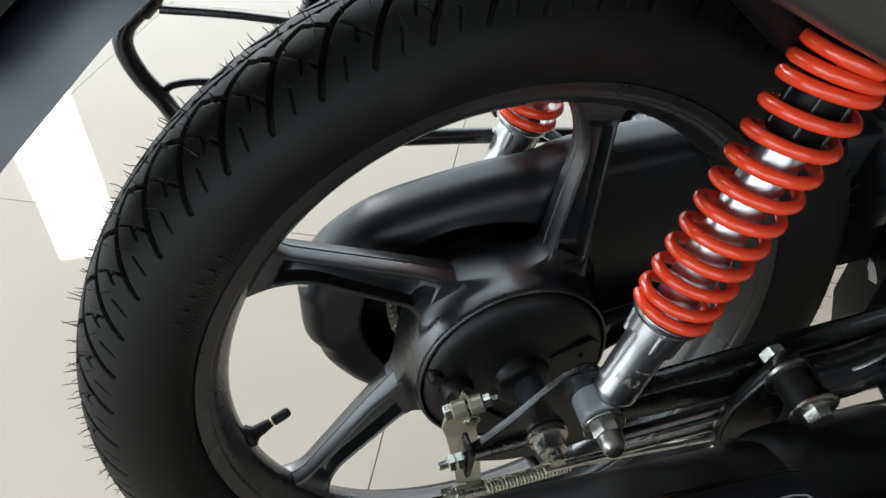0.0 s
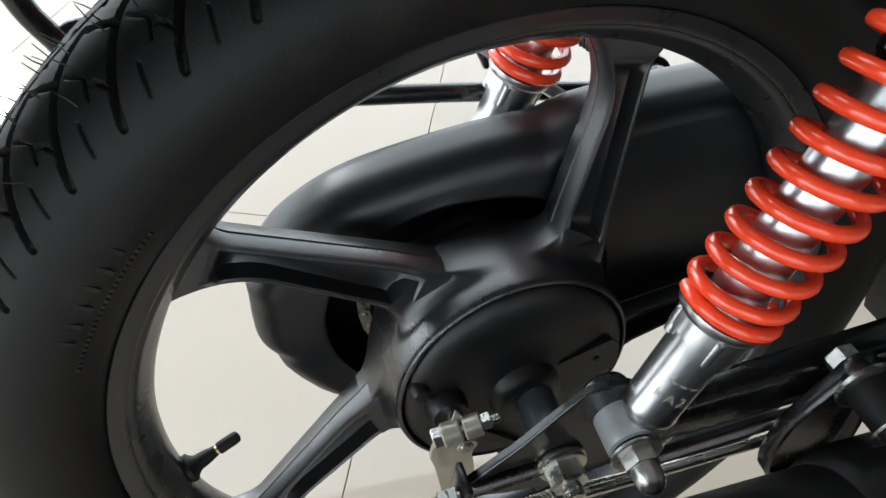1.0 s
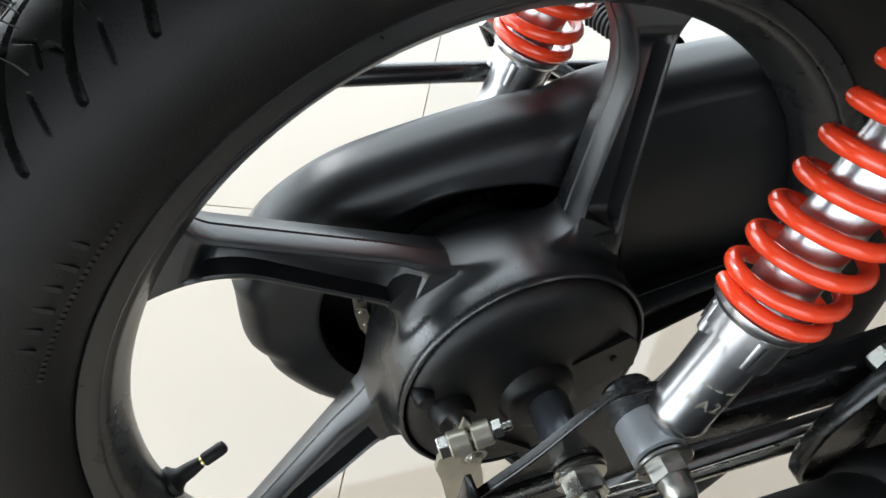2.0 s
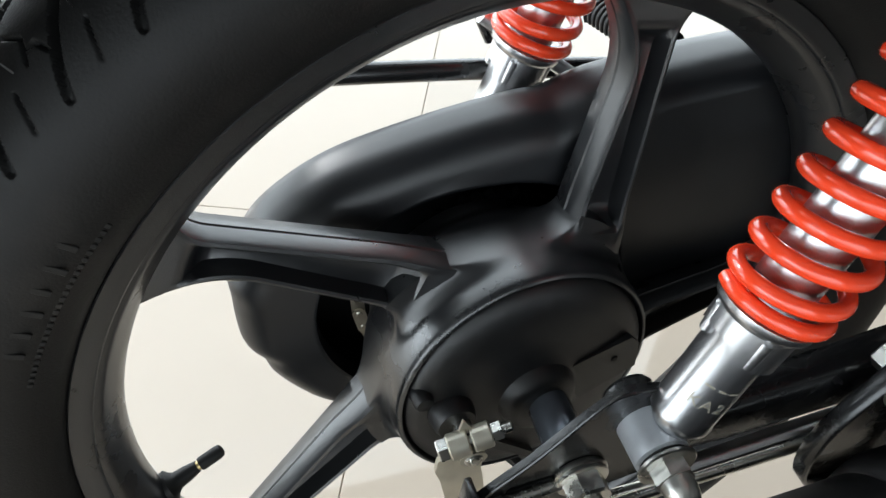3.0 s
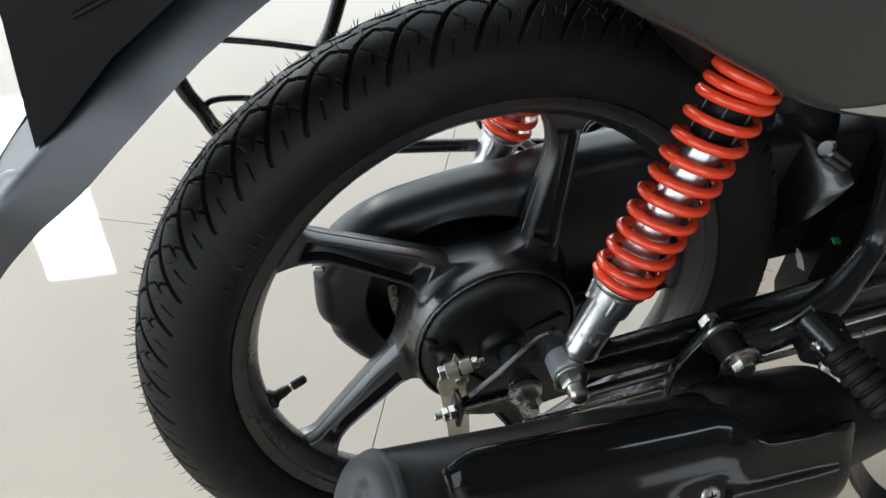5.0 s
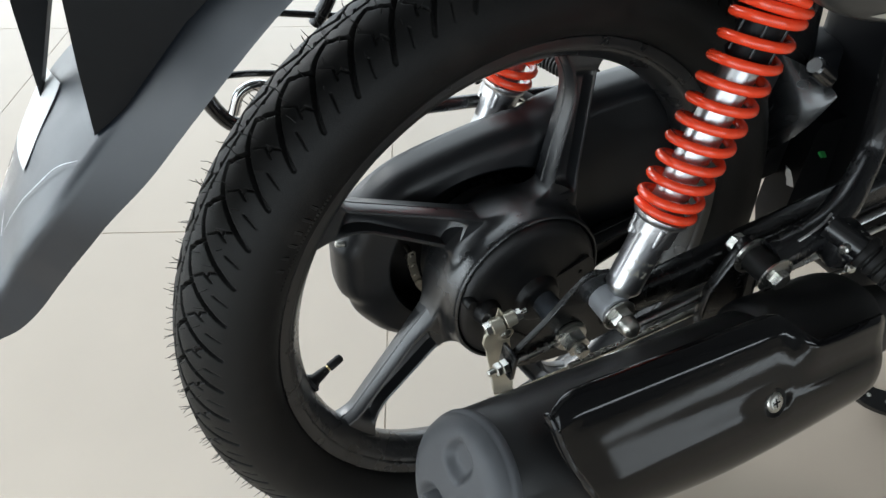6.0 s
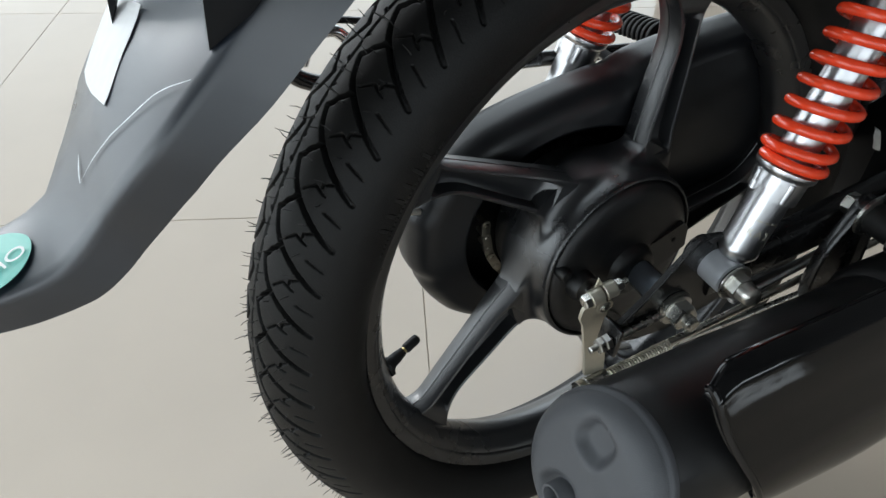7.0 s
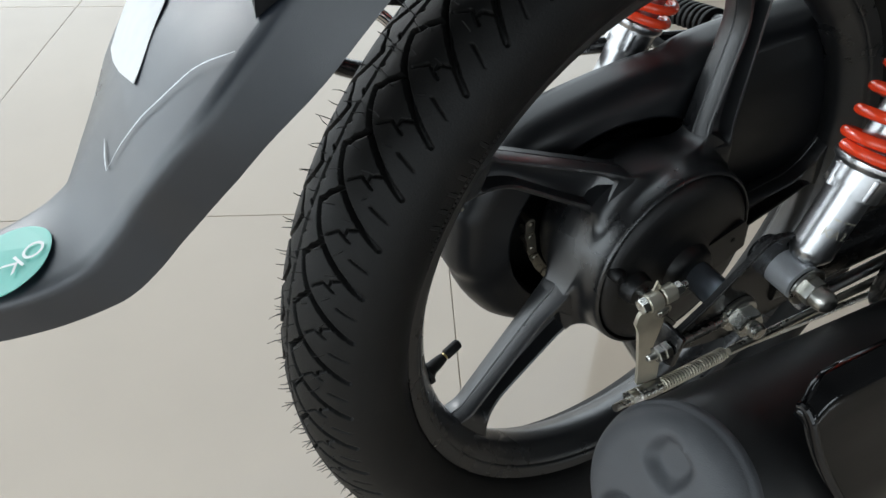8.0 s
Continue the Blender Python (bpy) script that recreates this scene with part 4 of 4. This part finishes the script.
for k in range(31):
    f = k / 30
    x = 0.1190 + 0.1180 * f
    tip = min(1, f / 0.16, (1 - f) / 0.22)
    lift = math.sqrt(max(0, tip * (2 - tip)))
    axis = MA + MD * ((x + 0.15) / MD.x)
    outer, inner = [], []
    for j in range(15):
        a = radians(6 + (96 + 30 * lift) * j / 14)
        r = MUFF_R + 0.0012 + (0.0065 - 0.0030 * j / 14) * lift * ease(0.15 + j / 3) * (1 - 0.6 * ease((j - 12) / 2.5))
        n = Vector((0, math.cos(a), math.sin(a)))
        outer.append(axis + n * r)
        inner.append(axis + n * (r - 0.0022))
    saddle.append([p + Vector((0.004, -0.001, 0.003)) for p in outer + inner[::-1]])
part("hanger_saddle", loops_mesh(saddle, True, True, True), MUFFLER, hanger, "black pressed saddle of the silencer hanger", 50)
part("rubber_damper", lathe([(0.0118, 0), (0.0125, 0.001), (0.0125, 0.031), (0.0118, 0.032)], (0.149, -0.1015, 0.0605), (0, -1, 0.015), 28), RUBBER, hanger, "black rubber mounting bush")
part("flange", lathe([(0.0150, 0), (0.0162, 0.0006), (0.0162, 0.0022), (0.0140, 0.003)], (0.149, -0.1335, 0.0612), (0, -1, -0.04), 30), ZINC, hanger)
part("flange", lathe([(0.0150, 0), (0.0168, 0.0006), (0.0168, 0.0030), (0.0140, 0.004)], (0.149, -0.1062, 0.0605), (0, -1, 0.015), 30), ZINC, hanger)
part("bolt_head", joined(hexagon((0.149, -0.1362, 0.0611), (0.149, -0.1435, 0.0608), 0.0088, 0.001), lathe([(0.0110, 0), (0.0114, 0.0006), (0.0100, 0.0012)], (0.149, -0.1358, 0.0611), (0, -1, -0.04), 24)), ZINC, hanger, "plated hex bolt")
part("bolt_nut", hexagon((0.1485, -0.0955, 0.0605), (0.1480, -0.0860, 0.0605), 0.0090, 0.001), ZINC, hanger)

# ---- rear mudguard
FEND = [(-0.100, 0.405), (-0.150, 0.378), (-0.200, 0.345), (-0.250, 0.305), (-0.280, 0.279), (-0.304, 0.2565), (-0.330, 0.2345), (-0.350, 0.2145), (-0.360, 0.2020), (-0.370, 0.1890), (-0.380, 0.1780),
        (-0.390, 0.1700), (-0.402, 0.1645), (-0.418, 0.1600), (-0.436, 0.1560), (-0.455, 0.1530), (-0.468, 0.1515)]
HALF_R = ((-0.47, 0.054), (-0.45, 0.056), (-0.42, 0.064), (-0.393, 0.0685), (-0.380, 0.0695), (-0.367, 0.0715), (-0.355, 0.0770), (-0.34, 0.0805), (-0.276, 0.0800), (0.0, 0.0800))
HALF_L = ((-0.47, -0.002), (-0.419, -0.004), (-0.402, 0.000), (-0.39, 0.006), (-0.38, 0.028), (-0.36, 0.060), (-0.34, 0.073), (-0.32, 0.083), (-0.29, 0.090), (0.0, 0.090))
CREASE = ((-0.40, 0.0030), (-0.33, 0.0030), (-0.30, 0.0130), (-0.28, 0.0170), (-0.25, 0.0260), (0.0, 0.0260))


def fender_top(x):
    return float(np.interp(x, [p[0] for p in FEND[::-1]], [p[1] for p in FEND[::-1]]))


def fender():
    path = smooth_path([(x, 0, z) for x, z in FEND], 4)
    loops = []
    n = len(path)
    for i, p in enumerate(path):
        up = Vector((-0.62, 0, 0.78)).normalized()
        tip = min(1, max(0, (p.x + 0.468) / 0.030))
        soft = 0.80 + 0.20 * math.sqrt(tip * (2 - tip))
        hr = float(np.interp(p.x, *zip(*HALF_R))) * soft
        hl = float(np.interp(p.x, *zip(*HALF_L))) * soft
        crr = float(np.interp(p.x, *zip(*CREASE)))
        hr -= 0.40 * crr
        sk = 0.0270 - 0.003 * min(1, max(0, (-0.350 - p.x) / 0.05))
        mid, half = (hl - hr) / 2, (hl + hr) / 2
        skr = sk + crr * float(np.interp(p.x, (-0.310, -0.230), (0.30, 0.03)))

        def edge_of(cr, sk):
            return [(half, -sk), (half - cr * 0.10, -sk + 0.0030), (half - cr * 0.50, -sk * 0.60), (half - cr * 0.82, -0.0080), (half - cr, -0.0048), (half - cr - 0.0015, -0.0026), (half - cr - 0.0060, -0.0010), (half * 0.35, 0.0004), (0.0, 0.0010)]
        outer = edge_of(crr, sk) + [(-y, u) for y, u in edge_of(0.60 * crr, skr)[-2::-1]]
        inner = [(y * 0.965, u - 0.0026) for y, u in outer]
        inner[0], inner[-1] = (half - 0.003, -sk + 0.0004), (-half + 0.003, -skr + 0.0004)
        outer, inner = [(y + mid, u) for y, u in outer], [(y + mid, u) for y, u in inner]
        loops.append([p + Vector((0, y, 0)) + up * u for y, u in outer + inner[::-1]])
    return loops_mesh(loops, True, True, True)


fend = bpart("rear_mudguard", fender(), FENDER, "dark grey plastic rear mudguard with a flared lower lip", 45)
fend.location = (0.0035, -0.0025, HUB + 0.0040)


def on_fender(points, lift, thick):
    """A thin sheet that follows the mudguard's upper face, from an outline in x and y."""
    bm = bmesh.new()
    top = [bm.verts.new((x, y, fender_top(x) + lift + thick)) for x, y in points]
    low = [bm.verts.new((x, y, fender_top(x) + lift)) for x, y in points]
    bm.faces.new(top)
    bm.faces.new(low[::-1])
    for i in range(len(top)):
        j = (i + 1) % len(top)
        bm.faces.new((top[i], low[i], low[j], top[j]))
    return bm


paper = [(-0.331, 0.072), (-0.321, 0.026), (-0.325, 0.0175), (-0.330, 0.010), (-0.336, 0.004), (-0.3395, -0.001), (-0.344, -0.0080), (-0.3475, -0.013), (-0.350, -0.0155), (-0.3545, 0.010), (-0.3560, 0.026), (-0.3555, 0.038), (-0.350, 0.0455), (-0.3415, 0.058)]
part("paper_scrap", on_fender(paper, 0.0022, 0.0004), PAPER, fend, "torn white paper label on the mudguard", 0)
scr = smooth_path([(-0.315, -0.0715, 0), (-0.327, -0.0565, 0), (-0.345, -0.0455, 0), (-0.3605, -0.0370, 0), (-0.3695, -0.0365, 0)], 6)


def ribbon(path, wide):
    """A flat streak lying on the mudguard."""
    rows = []
    for i, p in enumerate(path):
        d = (path[min(i + 1, len(path) - 1)] - path[max(i - 1, 0)]).normalized()
        w = wide * (0.25 + 0.75 * math.sin(math.pi * i / (len(path) - 1)))
        n = Vector((-d.y, d.x, 0)) * w
        rows.append([Vector((q.x, q.y, fender_top(q.x) + 0.0023)) for q in (p + n, p - n)])
    return loops_mesh(rows, False)


scuff, scuff2 = ribbon(scr, 0.0005), ribbon(smooth_path([(-0.3695, -0.0365, 0), (-0.3690, -0.0265, 0), (-0.3675, -0.0150, 0)], 6), 0.0004)
part("scuff_mark", joined(scuff, scuff2), CHALK, fend, "pale curved scuff on the plastic")
stick = [(-0.4175 + 0.0200 * math.cos(t), -0.0400 + 0.0205 * math.sin(t)) for t in (2 * math.pi * k / 40 for k in range(40))]
sticker = part("round_sticker", on_fender(stick, 0.0014, 0.0003), TEAL, fend, "small round teal inspection sticker", 0)
engraving("OK", 0.0130, Matrix.Translation((-0.4090, -0.0440, fender_top(-0.4090) + 0.0032)) @ Matrix.Rotation(radians(-16), 4, "Y") @ Matrix.Rotation(radians(205), 4, "Z"), WHITE, fend, "print")

# ---- tail unit above the mudguard
def slab(front, back):
    """A solid between two outlines of equal length."""
    bm = loops_mesh([[Vector(p) for p in front], [Vector(p) for p in back]], True, True, True)
    return bevelled(bm, 0.002, 2)


tail = bpart("tail_unit", slab([(-0.3035, -0.0590, 0.2600), (-0.286, -0.0680, 0.2760), (-0.250, -0.0690, 0.3130), (-0.215, -0.0690, 0.3400), (-0.190, -0.0690, 0.420), (-0.294, -0.0590, 0.420), (-0.2975, -0.0570, 0.3300), (-0.3010, -0.0570, 0.2950)],
                             [(-0.3000, -0.0350, 0.2610), (-0.286, -0.0300, 0.2740), (-0.250, -0.0200, 0.3060), (-0.215, -0.010, 0.3330), (-0.190, -0.010, 0.420), (-0.270, -0.0100, 0.420), (-0.275, -0.0200, 0.3300), (-0.290, -0.0300, 0.2950)]), DARK, "black plastic tail lamp housing", 40)
tail.location = (0.0026, -0.0062, HUB)
part("housing_ridge", sweep([(-0.262, -0.0700, 0.335), (-0.225, -0.0705, 0.352), (-0.195, -0.0705, 0.366)], 0.0016, 8), DARK, tail)
part("bracket_blade", slab([(-0.3350, 0.045, 0.2350), (-0.3130, 0.045, 0.2900), (-0.300, 0.045, 0.42), (-0.322, 0.045, 0.42), (-0.3320, 0.045, 0.2850)],
                           [(-0.3330, 0.055, 0.2330), (-0.3110, 0.055, 0.2880), (-0.298, 0.055, 0.42), (-0.320, 0.055, 0.42), (-0.3300, 0.055, 0.2830)]), DARK, tail, "narrow black bracket blade")

# ---- guard on the far side
GY = 0.136
guard_path = [(-0.165, GY - 0.02, 0.300), (-0.190, GY - 0.01, 0.272), (-0.228, GY, 0.2370), (-0.2440, GY, 0.2230), (-0.2490, GY, 0.2080), (-0.2440, GY, 0.1870), (-0.2340, GY, 0.1680), (-0.2260, GY + 0.002, 0.1480), (-0.212, GY + 0.005, 0.1300),
              (-0.180, GY + 0.008, 0.1180), (-0.120, GY + 0.010, 0.1120), (-0.06, GY + 0.010, 0.1080), (0.02, GY + 0.010, 0.1010), (0.12, GY, 0.0950), (0.20, GY - 0.02, 0.09)]
guard = bpart("side_guard", sweep(smooth_path(guard_path, 6), 0.0068, 14), FRAME, "black tubular side guard of the rear wheel")
part("cross_bar", sweep(smooth_path([(-0.221, GY, 0.2320), (-0.180, GY + 0.004, 0.2240), (-0.146, GY + 0.004, 0.2170), (-0.06, GY, 0.200)], 5), 0.0028, 10), FRAME, guard)
part("cross_bar", sweep(smooth_path([(-0.2330, GY, 0.1690), (-0.226, GY + 0.003, 0.1755), (-0.205, GY + 0.004, 0.1760), (-0.170, GY + 0.004, 0.1700), (-0.10, GY, 0.155)], 5), 0.0028, 10), FRAME, guard)
part("upright", sweep(smooth_path([(-0.135, GY + 0.006, 0.206), (-0.120, GY, 0.235), (-0.100, GY - 0.005, 0.300)], 5), 0.0060, 12), FRAME, guard)
part("collar", rod((-0.2225, GY, 0.2420), (-0.2335, GY, 0.2320), 0.0082, 16), FRAME, guard)
part("lock_loop", sweep(smooth_path([(-0.214, GY - 0.01, 0.150), (-0.206, GY - 0.012, 0.168), (-0.190, GY - 0.012, 0.172), (-0.176, GY - 0.01, 0.160)], 6), 0.0045, 12), CHROME, guard, "chrome wire loop")
part("hook", sweep(smooth_path([(0.030, GY - 0.006, 0.100), (0.022, GY + 0.008, 0.125), (0.012, GY + 0.012, 0.135), (0.020, GY + 0.016, 0.118)], 6), 0.0035, 10), FRAME, guard)
part("brace", sweep([(0.010, GY + 0.006, 0.1400), (0.050, GY, 0.112), (0.095, GY - 0.004, 0.080)], 0.0050, 12), STEEL, guard, "plated brace bar")


# ---- foot pegs
def foot_peg(name, base, tip, label, wide=0.0165):
    """A ribbed rubber peg with a flat underside on a steel bar."""
    base, tip = Vector(base), Vector(tip)
    d, u, v = frame_of(tip - base)
    ln = (tip - base).length
    if v.z < 0:
        u, v = -u, -v
    loops = []

    def ring_at(h, r):
        loops.append([base + d * h + u * (r * math.cos(a)) + v * (r * 0.86 * max(-0.45, math.sin(a))) for a in (2 * math.pi * k / 28 for k in range(28))])

    n = 13
    s = ln * 0.92 / n
    ring_at(ln * 0.04, wide * 0.5)
    for k in range(n):
        h = ln * 0.04 + s * k
        for f, r in ((0.02, 0.82), (0.16, 0.98), (0.30, 1.0), (0.56, 1.0), (0.70, 0.96), (0.84, 0.82)):
            ring_at(h + s * f, wide * r)
    ring_at(ln * 0.975, wide * 1.05)
    ring_at(ln, wide * 0.9)
    peg = bpart(name, loops_mesh(loops, True, True, True), RUBBER, label, 40)
    part("peg_bar", block((ln * 1.02, 0.010, 0.006), Matrix.Translation(base + d * ln * 0.48 - v * wide * 0.5 - u * wide * 0.2) @ Matrix(((d.x, u.x, v.x, 0), (d.y, u.y, v.y, 0), (d.z, u.z, v.z, 0), (0, 0, 0, 1))), 0.001), FRAME, peg)
    part("peg_bracket", sweep([base - d * 0.025, base + d * ln * 0.06], 0.0100, 16), FRAME, peg)
    part("pivot_bolt", rod(base - d * 0.004 + u * 0.016, base - d * 0.004 - u * 0.016, 0.0040, 14, 0.0015), ZINC, peg)
    return peg


foot_peg("foot_peg", (0.2080, -0.150, 0.0850), (0.246, -0.268, 0.0560), "ribbed black rubber passenger foot peg")
foot_peg("foot_peg", (0.150, 0.150, 0.095), (0.150, 0.250, 0.078), "ribbed black rubber passenger foot peg")
stay = bpart("peg_stay", sweep(smooth_path([(0.265, -0.075, 0.235), (0.283, -0.075, 0.165), (0.286, -0.080, 0.118), (0.262, -0.095, 0.098), (0.224, -0.112, 0.080), (0.186, -0.116, 0.068), (0.158, -0.116, 0.062)], 6), lambda f: 0.0125 + 0.0035 * ease((f - 0.45) / 0.2), 18, True, 0.9), FRAME, "glossy black tubular peg stay")
part("peg_lug", block((0.030, 0.034, 0.034), pose(0.214, -0.134, 0.074, 0, 12, -16), 0.006, 3), FRAME, stay)
part("lug_screw", lathe([(0.0040, 0), (0.0046, 0.001), (0.0040, 0.004), (0.0, 0.0046)], (0.208, -0.152, 0.0640), (-0.2, -0.9, 0.3), 14), ZINC, stay)
part("weld_bead", sweep(smooth_path([(0.176, -0.1235, 0.0800), (0.184, -0.1245, 0.0850), (0.196, -0.1240, 0.0915), (0.206, -0.121, 0.0970)], 5), 0.0012, 8), STEEL, stay, "bright rough weld bead")
bpart("peg_stay", sweep(smooth_path([(0.260, 0.085, 0.20), (0.230, 0.12, 0.12), (0.185, 0.150, 0.086), (0.150, 0.160, 0.090)], 6), 0.0085, 14), CHROME, "plated tubular peg stay")

# ---- side panel and parts ahead of the wheel
pan_line = [(-0.06, 0.372), (0.017, 0.332), (0.048, 0.317), (0.077, 0.302), (0.105, 0.288), (0.124, 0.276), (0.149, 0.266), (0.180, 0.258), (0.26, 0.243), (0.36, 0.232), (0.46, 0.235)]
rows = []
for x, z in [(p.x, p.z) for p in smooth_path([(x, 0, z) for x, z in pan_line], 5)]:
    rows.append([Vector((x, y, z + dz)) for y, dz in ((-0.060, 0.008), (-0.096, 0.001), (-0.112, 0.0), (-0.118, 0.003), (-0.121, 0.010), (-0.124, 0.030), (-0.128, 0.080), (-0.125, 0.160), (-0.121, 0.160), (-0.121, 0.080), (-0.116, 0.020), (-0.060, 0.016))])
panel = bpart("side_panel", loops_mesh(rows, True, True, True), SIDE, "dark grey painted side panel above the spring", 50)

px, pz = [p[0] for p in pan_line], [p[1] for p in pan_line]
edge = []
for k in range(15):
    x = 0.158 + 0.012 * k
    low = float(np.interp(x, px, pz))
    for_y = lambda dz: -0.0010 - float(np.interp(-dz, (-0.080, -0.030, -0.010, -0.003, 0.0), (0.128, 0.124, 0.121, 0.118, 0.112)))
    zu = 0.0045 + 0.32 * (x - 0.158) + 0.0004
    edge.append([Vector((x, for_y(dz), low + dz)) for dz in (0.0045, 0.0045 + (zu - 0.0045) * 0.5, zu)])
part("stripe", loops_mesh(edge, False), BEIGE, panel, "light beige stripe along the panel edge")

hug = []
for k in range(45):
    deg = 5 + 80 * k / 44
    a = radians(deg)
    r = float(np.interp(deg, (5, 9, 13, 16, 20, 26, 40, 85), (0.3060, 0.3120, 0.3290, 0.3420, 0.3540, 0.3640, 0.3700, 0.3720)))
    w = 1 - ease((deg - 26) / 12)
    row = []
    for y, dr in ((-0.034, -0.010), (-0.031, -0.003), (-0.022, 0.001), (0.0, 0.004), (0.035, 0.004), (0.060, -0.002), (0.078, -0.014), (0.086, -0.034),
                  (0.083, -0.034), (0.075, -0.016), (0.058, -0.0045), (0.035, 0.0015), (0.0, 0.0015), (-0.021, -0.0015), (-0.030, -0.005)):
        row.append(Vector(((r + dr) * math.cos(a), y - 0.8 * w * min(0, y) - 0.012 * w, (r + dr) * math.sin(a))))
    hug.append(row)
inner_guard = bpart("inner_mudguard", loops_mesh(hug, True, True, True), SHELL, "glossy black inner mudguard ahead of the wheel", 50)
inner_guard.matrix_basis = Matrix.Translation((-0.0024, 0.0190, 0.3060)) @ Matrix.Rotation(radians(5.52), 4, "Z") @ Matrix.Rotation(radians(-1.82), 4, "X")
bpart("frame_body", block((0.36, 0.16, 0.47), pose(0.562, 0.015, 0.112, 0, -6, 0), 0.03, 4), DARK, "dark frame and engine casing ahead of the wheel")
bpart("drain_tube", rod((0.2785, -0.002, 0.157), (0.3050, -0.002, 0.139), 0.0088, 24, 0.002), SHELL, "black moulded drain tube")
bulge = []
for k in range(13):
    f = k / 12
    x = 0.2905 + 0.0330 * f
    top, low = 0.1440 - 0.016 * f, 0.0300 + 0.086 * f ** 1.25
    sec = []
    for j in range(15):
        g = 1 - j / 14
        sec.append(Vector((x, 0.046 - 0.050 * f ** 0.9 + 0.034 * g ** 1.8 - 0.006 * math.sin(math.pi * f), low + (top - low) * g)))
    bulge.append(sec + [p + Vector((0, 0.003, 0)) for p in sec[::-1]])
bpart("guard_bulge", loops_mesh(bulge, True, True, True), SHELL, "glossy black bulge of the inner mudguard", 50)
bpart("pivot_cover", prism([(0.350, 0.058), (0.354, 0.066), (0.410, 0.070), (0.430, -0.120), (0.365, -0.110), (0.347, -0.060)], 0.020, 0.060, 0.005, 3), DARK, "black cover of the swingarm pivot")
rail = smooth_path([(0.030, -0.050, 0.390), (0.055, -0.052, 0.325), (0.090, -0.054, 0.290), (0.118, -0.055, 0.268)], 6)
bpart("frame_rail", sweep(rail, 0.0150, 16, True, 0.8), DARK, "black frame rail below the seat")
bpart("cable_tie", block((0.013, 0.007, 0.0025), pose(0.3255, -0.0115, 0.0560, 35, 20, 15), 0.001), GREEN, "small green plastic tag")
scrap = []
for x, z, w in ((0.298, 0.040, 0.0012), (0.302, 0.034, 0.004), (0.307, 0.026, 0.004), (0.3105, 0.019, 0.005), (0.313, 0.014, 0.0012)):
    scrap.append([Vector((x - w * 0.6, 0.000 + 0.12 * w, z - w * 0.5)), Vector((x, -0.004, z)), Vector((x + w * 0.7, 0.003, z + w * 0.4)), Vector((x + w * 0.7, 0.0036, z + w * 0.4 - 0.0006)), Vector((x, -0.0034, z - 0.0006)), Vector((x - w * 0.6, 0.0006 + 0.12 * w, z - w * 0.5 - 0.0006))])
bpart("wrapping_scrap", loops_mesh(scrap, True, True, True), CLEAR, "torn scrap of pale plastic wrapping")
tray = [Vector((x, 0, z + 0.011)) for x, z in ((0.045, 0.318), (0.077, 0.302), (0.105, 0.288), (0.124, 0.276), (0.149, 0.266), (0.180, 0.258), (0.26, 0.243))]
bpart("under_seat_tray", loops_mesh([[p + Vector((0, -0.100, 0)), p + Vector((0, 0.06, 0)), p + Vector((0, 0.06, 0.012)), p + Vector((0, -0.100, 0.012))] for p in tray], True, True, True), DARK, "black plastic tray below the seat")

# ---- stand
stand_line = smooth_path([(0.395, -0.066, -0.150), (0.420, -0.072, -0.225), (0.450, -0.085, -0.275), (0.480, -0.108, -0.3000), (0.525, -0.142, -0.3085)], 6)
rows = []
for i, p in enumerate(stand_line):
    d = (stand_line[min(i + 1, len(stand_line) - 1)] - stand_line[max(i - 1, 0)]).normalized()
    side = Vector((0.80, 0.60, 0)) - d * d.dot(Vector((0.80, 0.60, 0)))
    side.normalize()
    n = d.cross(side).normalized()
    w = 0.012 + 0.008 * i / len(stand_line)
    rows.append([p + side * w + n * 0.0030, p + side * w - n * 0.0030, p - side * w - n * 0.0030, p - side * w + n * 0.0030])
stand = bpart("side_stand", bevelled(loops_mesh(rows, True, True, True), 0.0010, 1, 50), FRAME, "flat black steel stand resting on the tiles")
for k in (17, 20, 22):
    q = stand_line[k]
    part("rivet", lathe([(0.0030, -0.006), (0.0030, 0.0045), (0.0018, 0.0056), (0.0, 0.0058)], q, (0.1, -0.35, 0.95), 12), ZINC, stand)

# ---------------------------------------------------------------- floor tiles
bm = block((TILE_SIZE - GAP, TILE_SIZE - GAP, 0.01), pose(0, 0, -0.005), 0.0008, 1)
tile_me = finish(bm, TILE, "tile", 0)
for i in range(-9, 10):
    for j in range(-9, 10):
        c = CORNER + TU * (i + 0.5) * TILE_SIZE + TV * (j + 0.5) * TILE_SIZE
        if X0 - 0.6 < c.x < X1 + 0.6 and Y0 - 0.6 < c.y < Y1 + 0.6:
            ob = new("tile", tile_me)
            ob.parent = floor
            ob.matrix_basis = Matrix.Translation(c) @ Matrix.Rotation(TURN_TILE, 4, "Z")
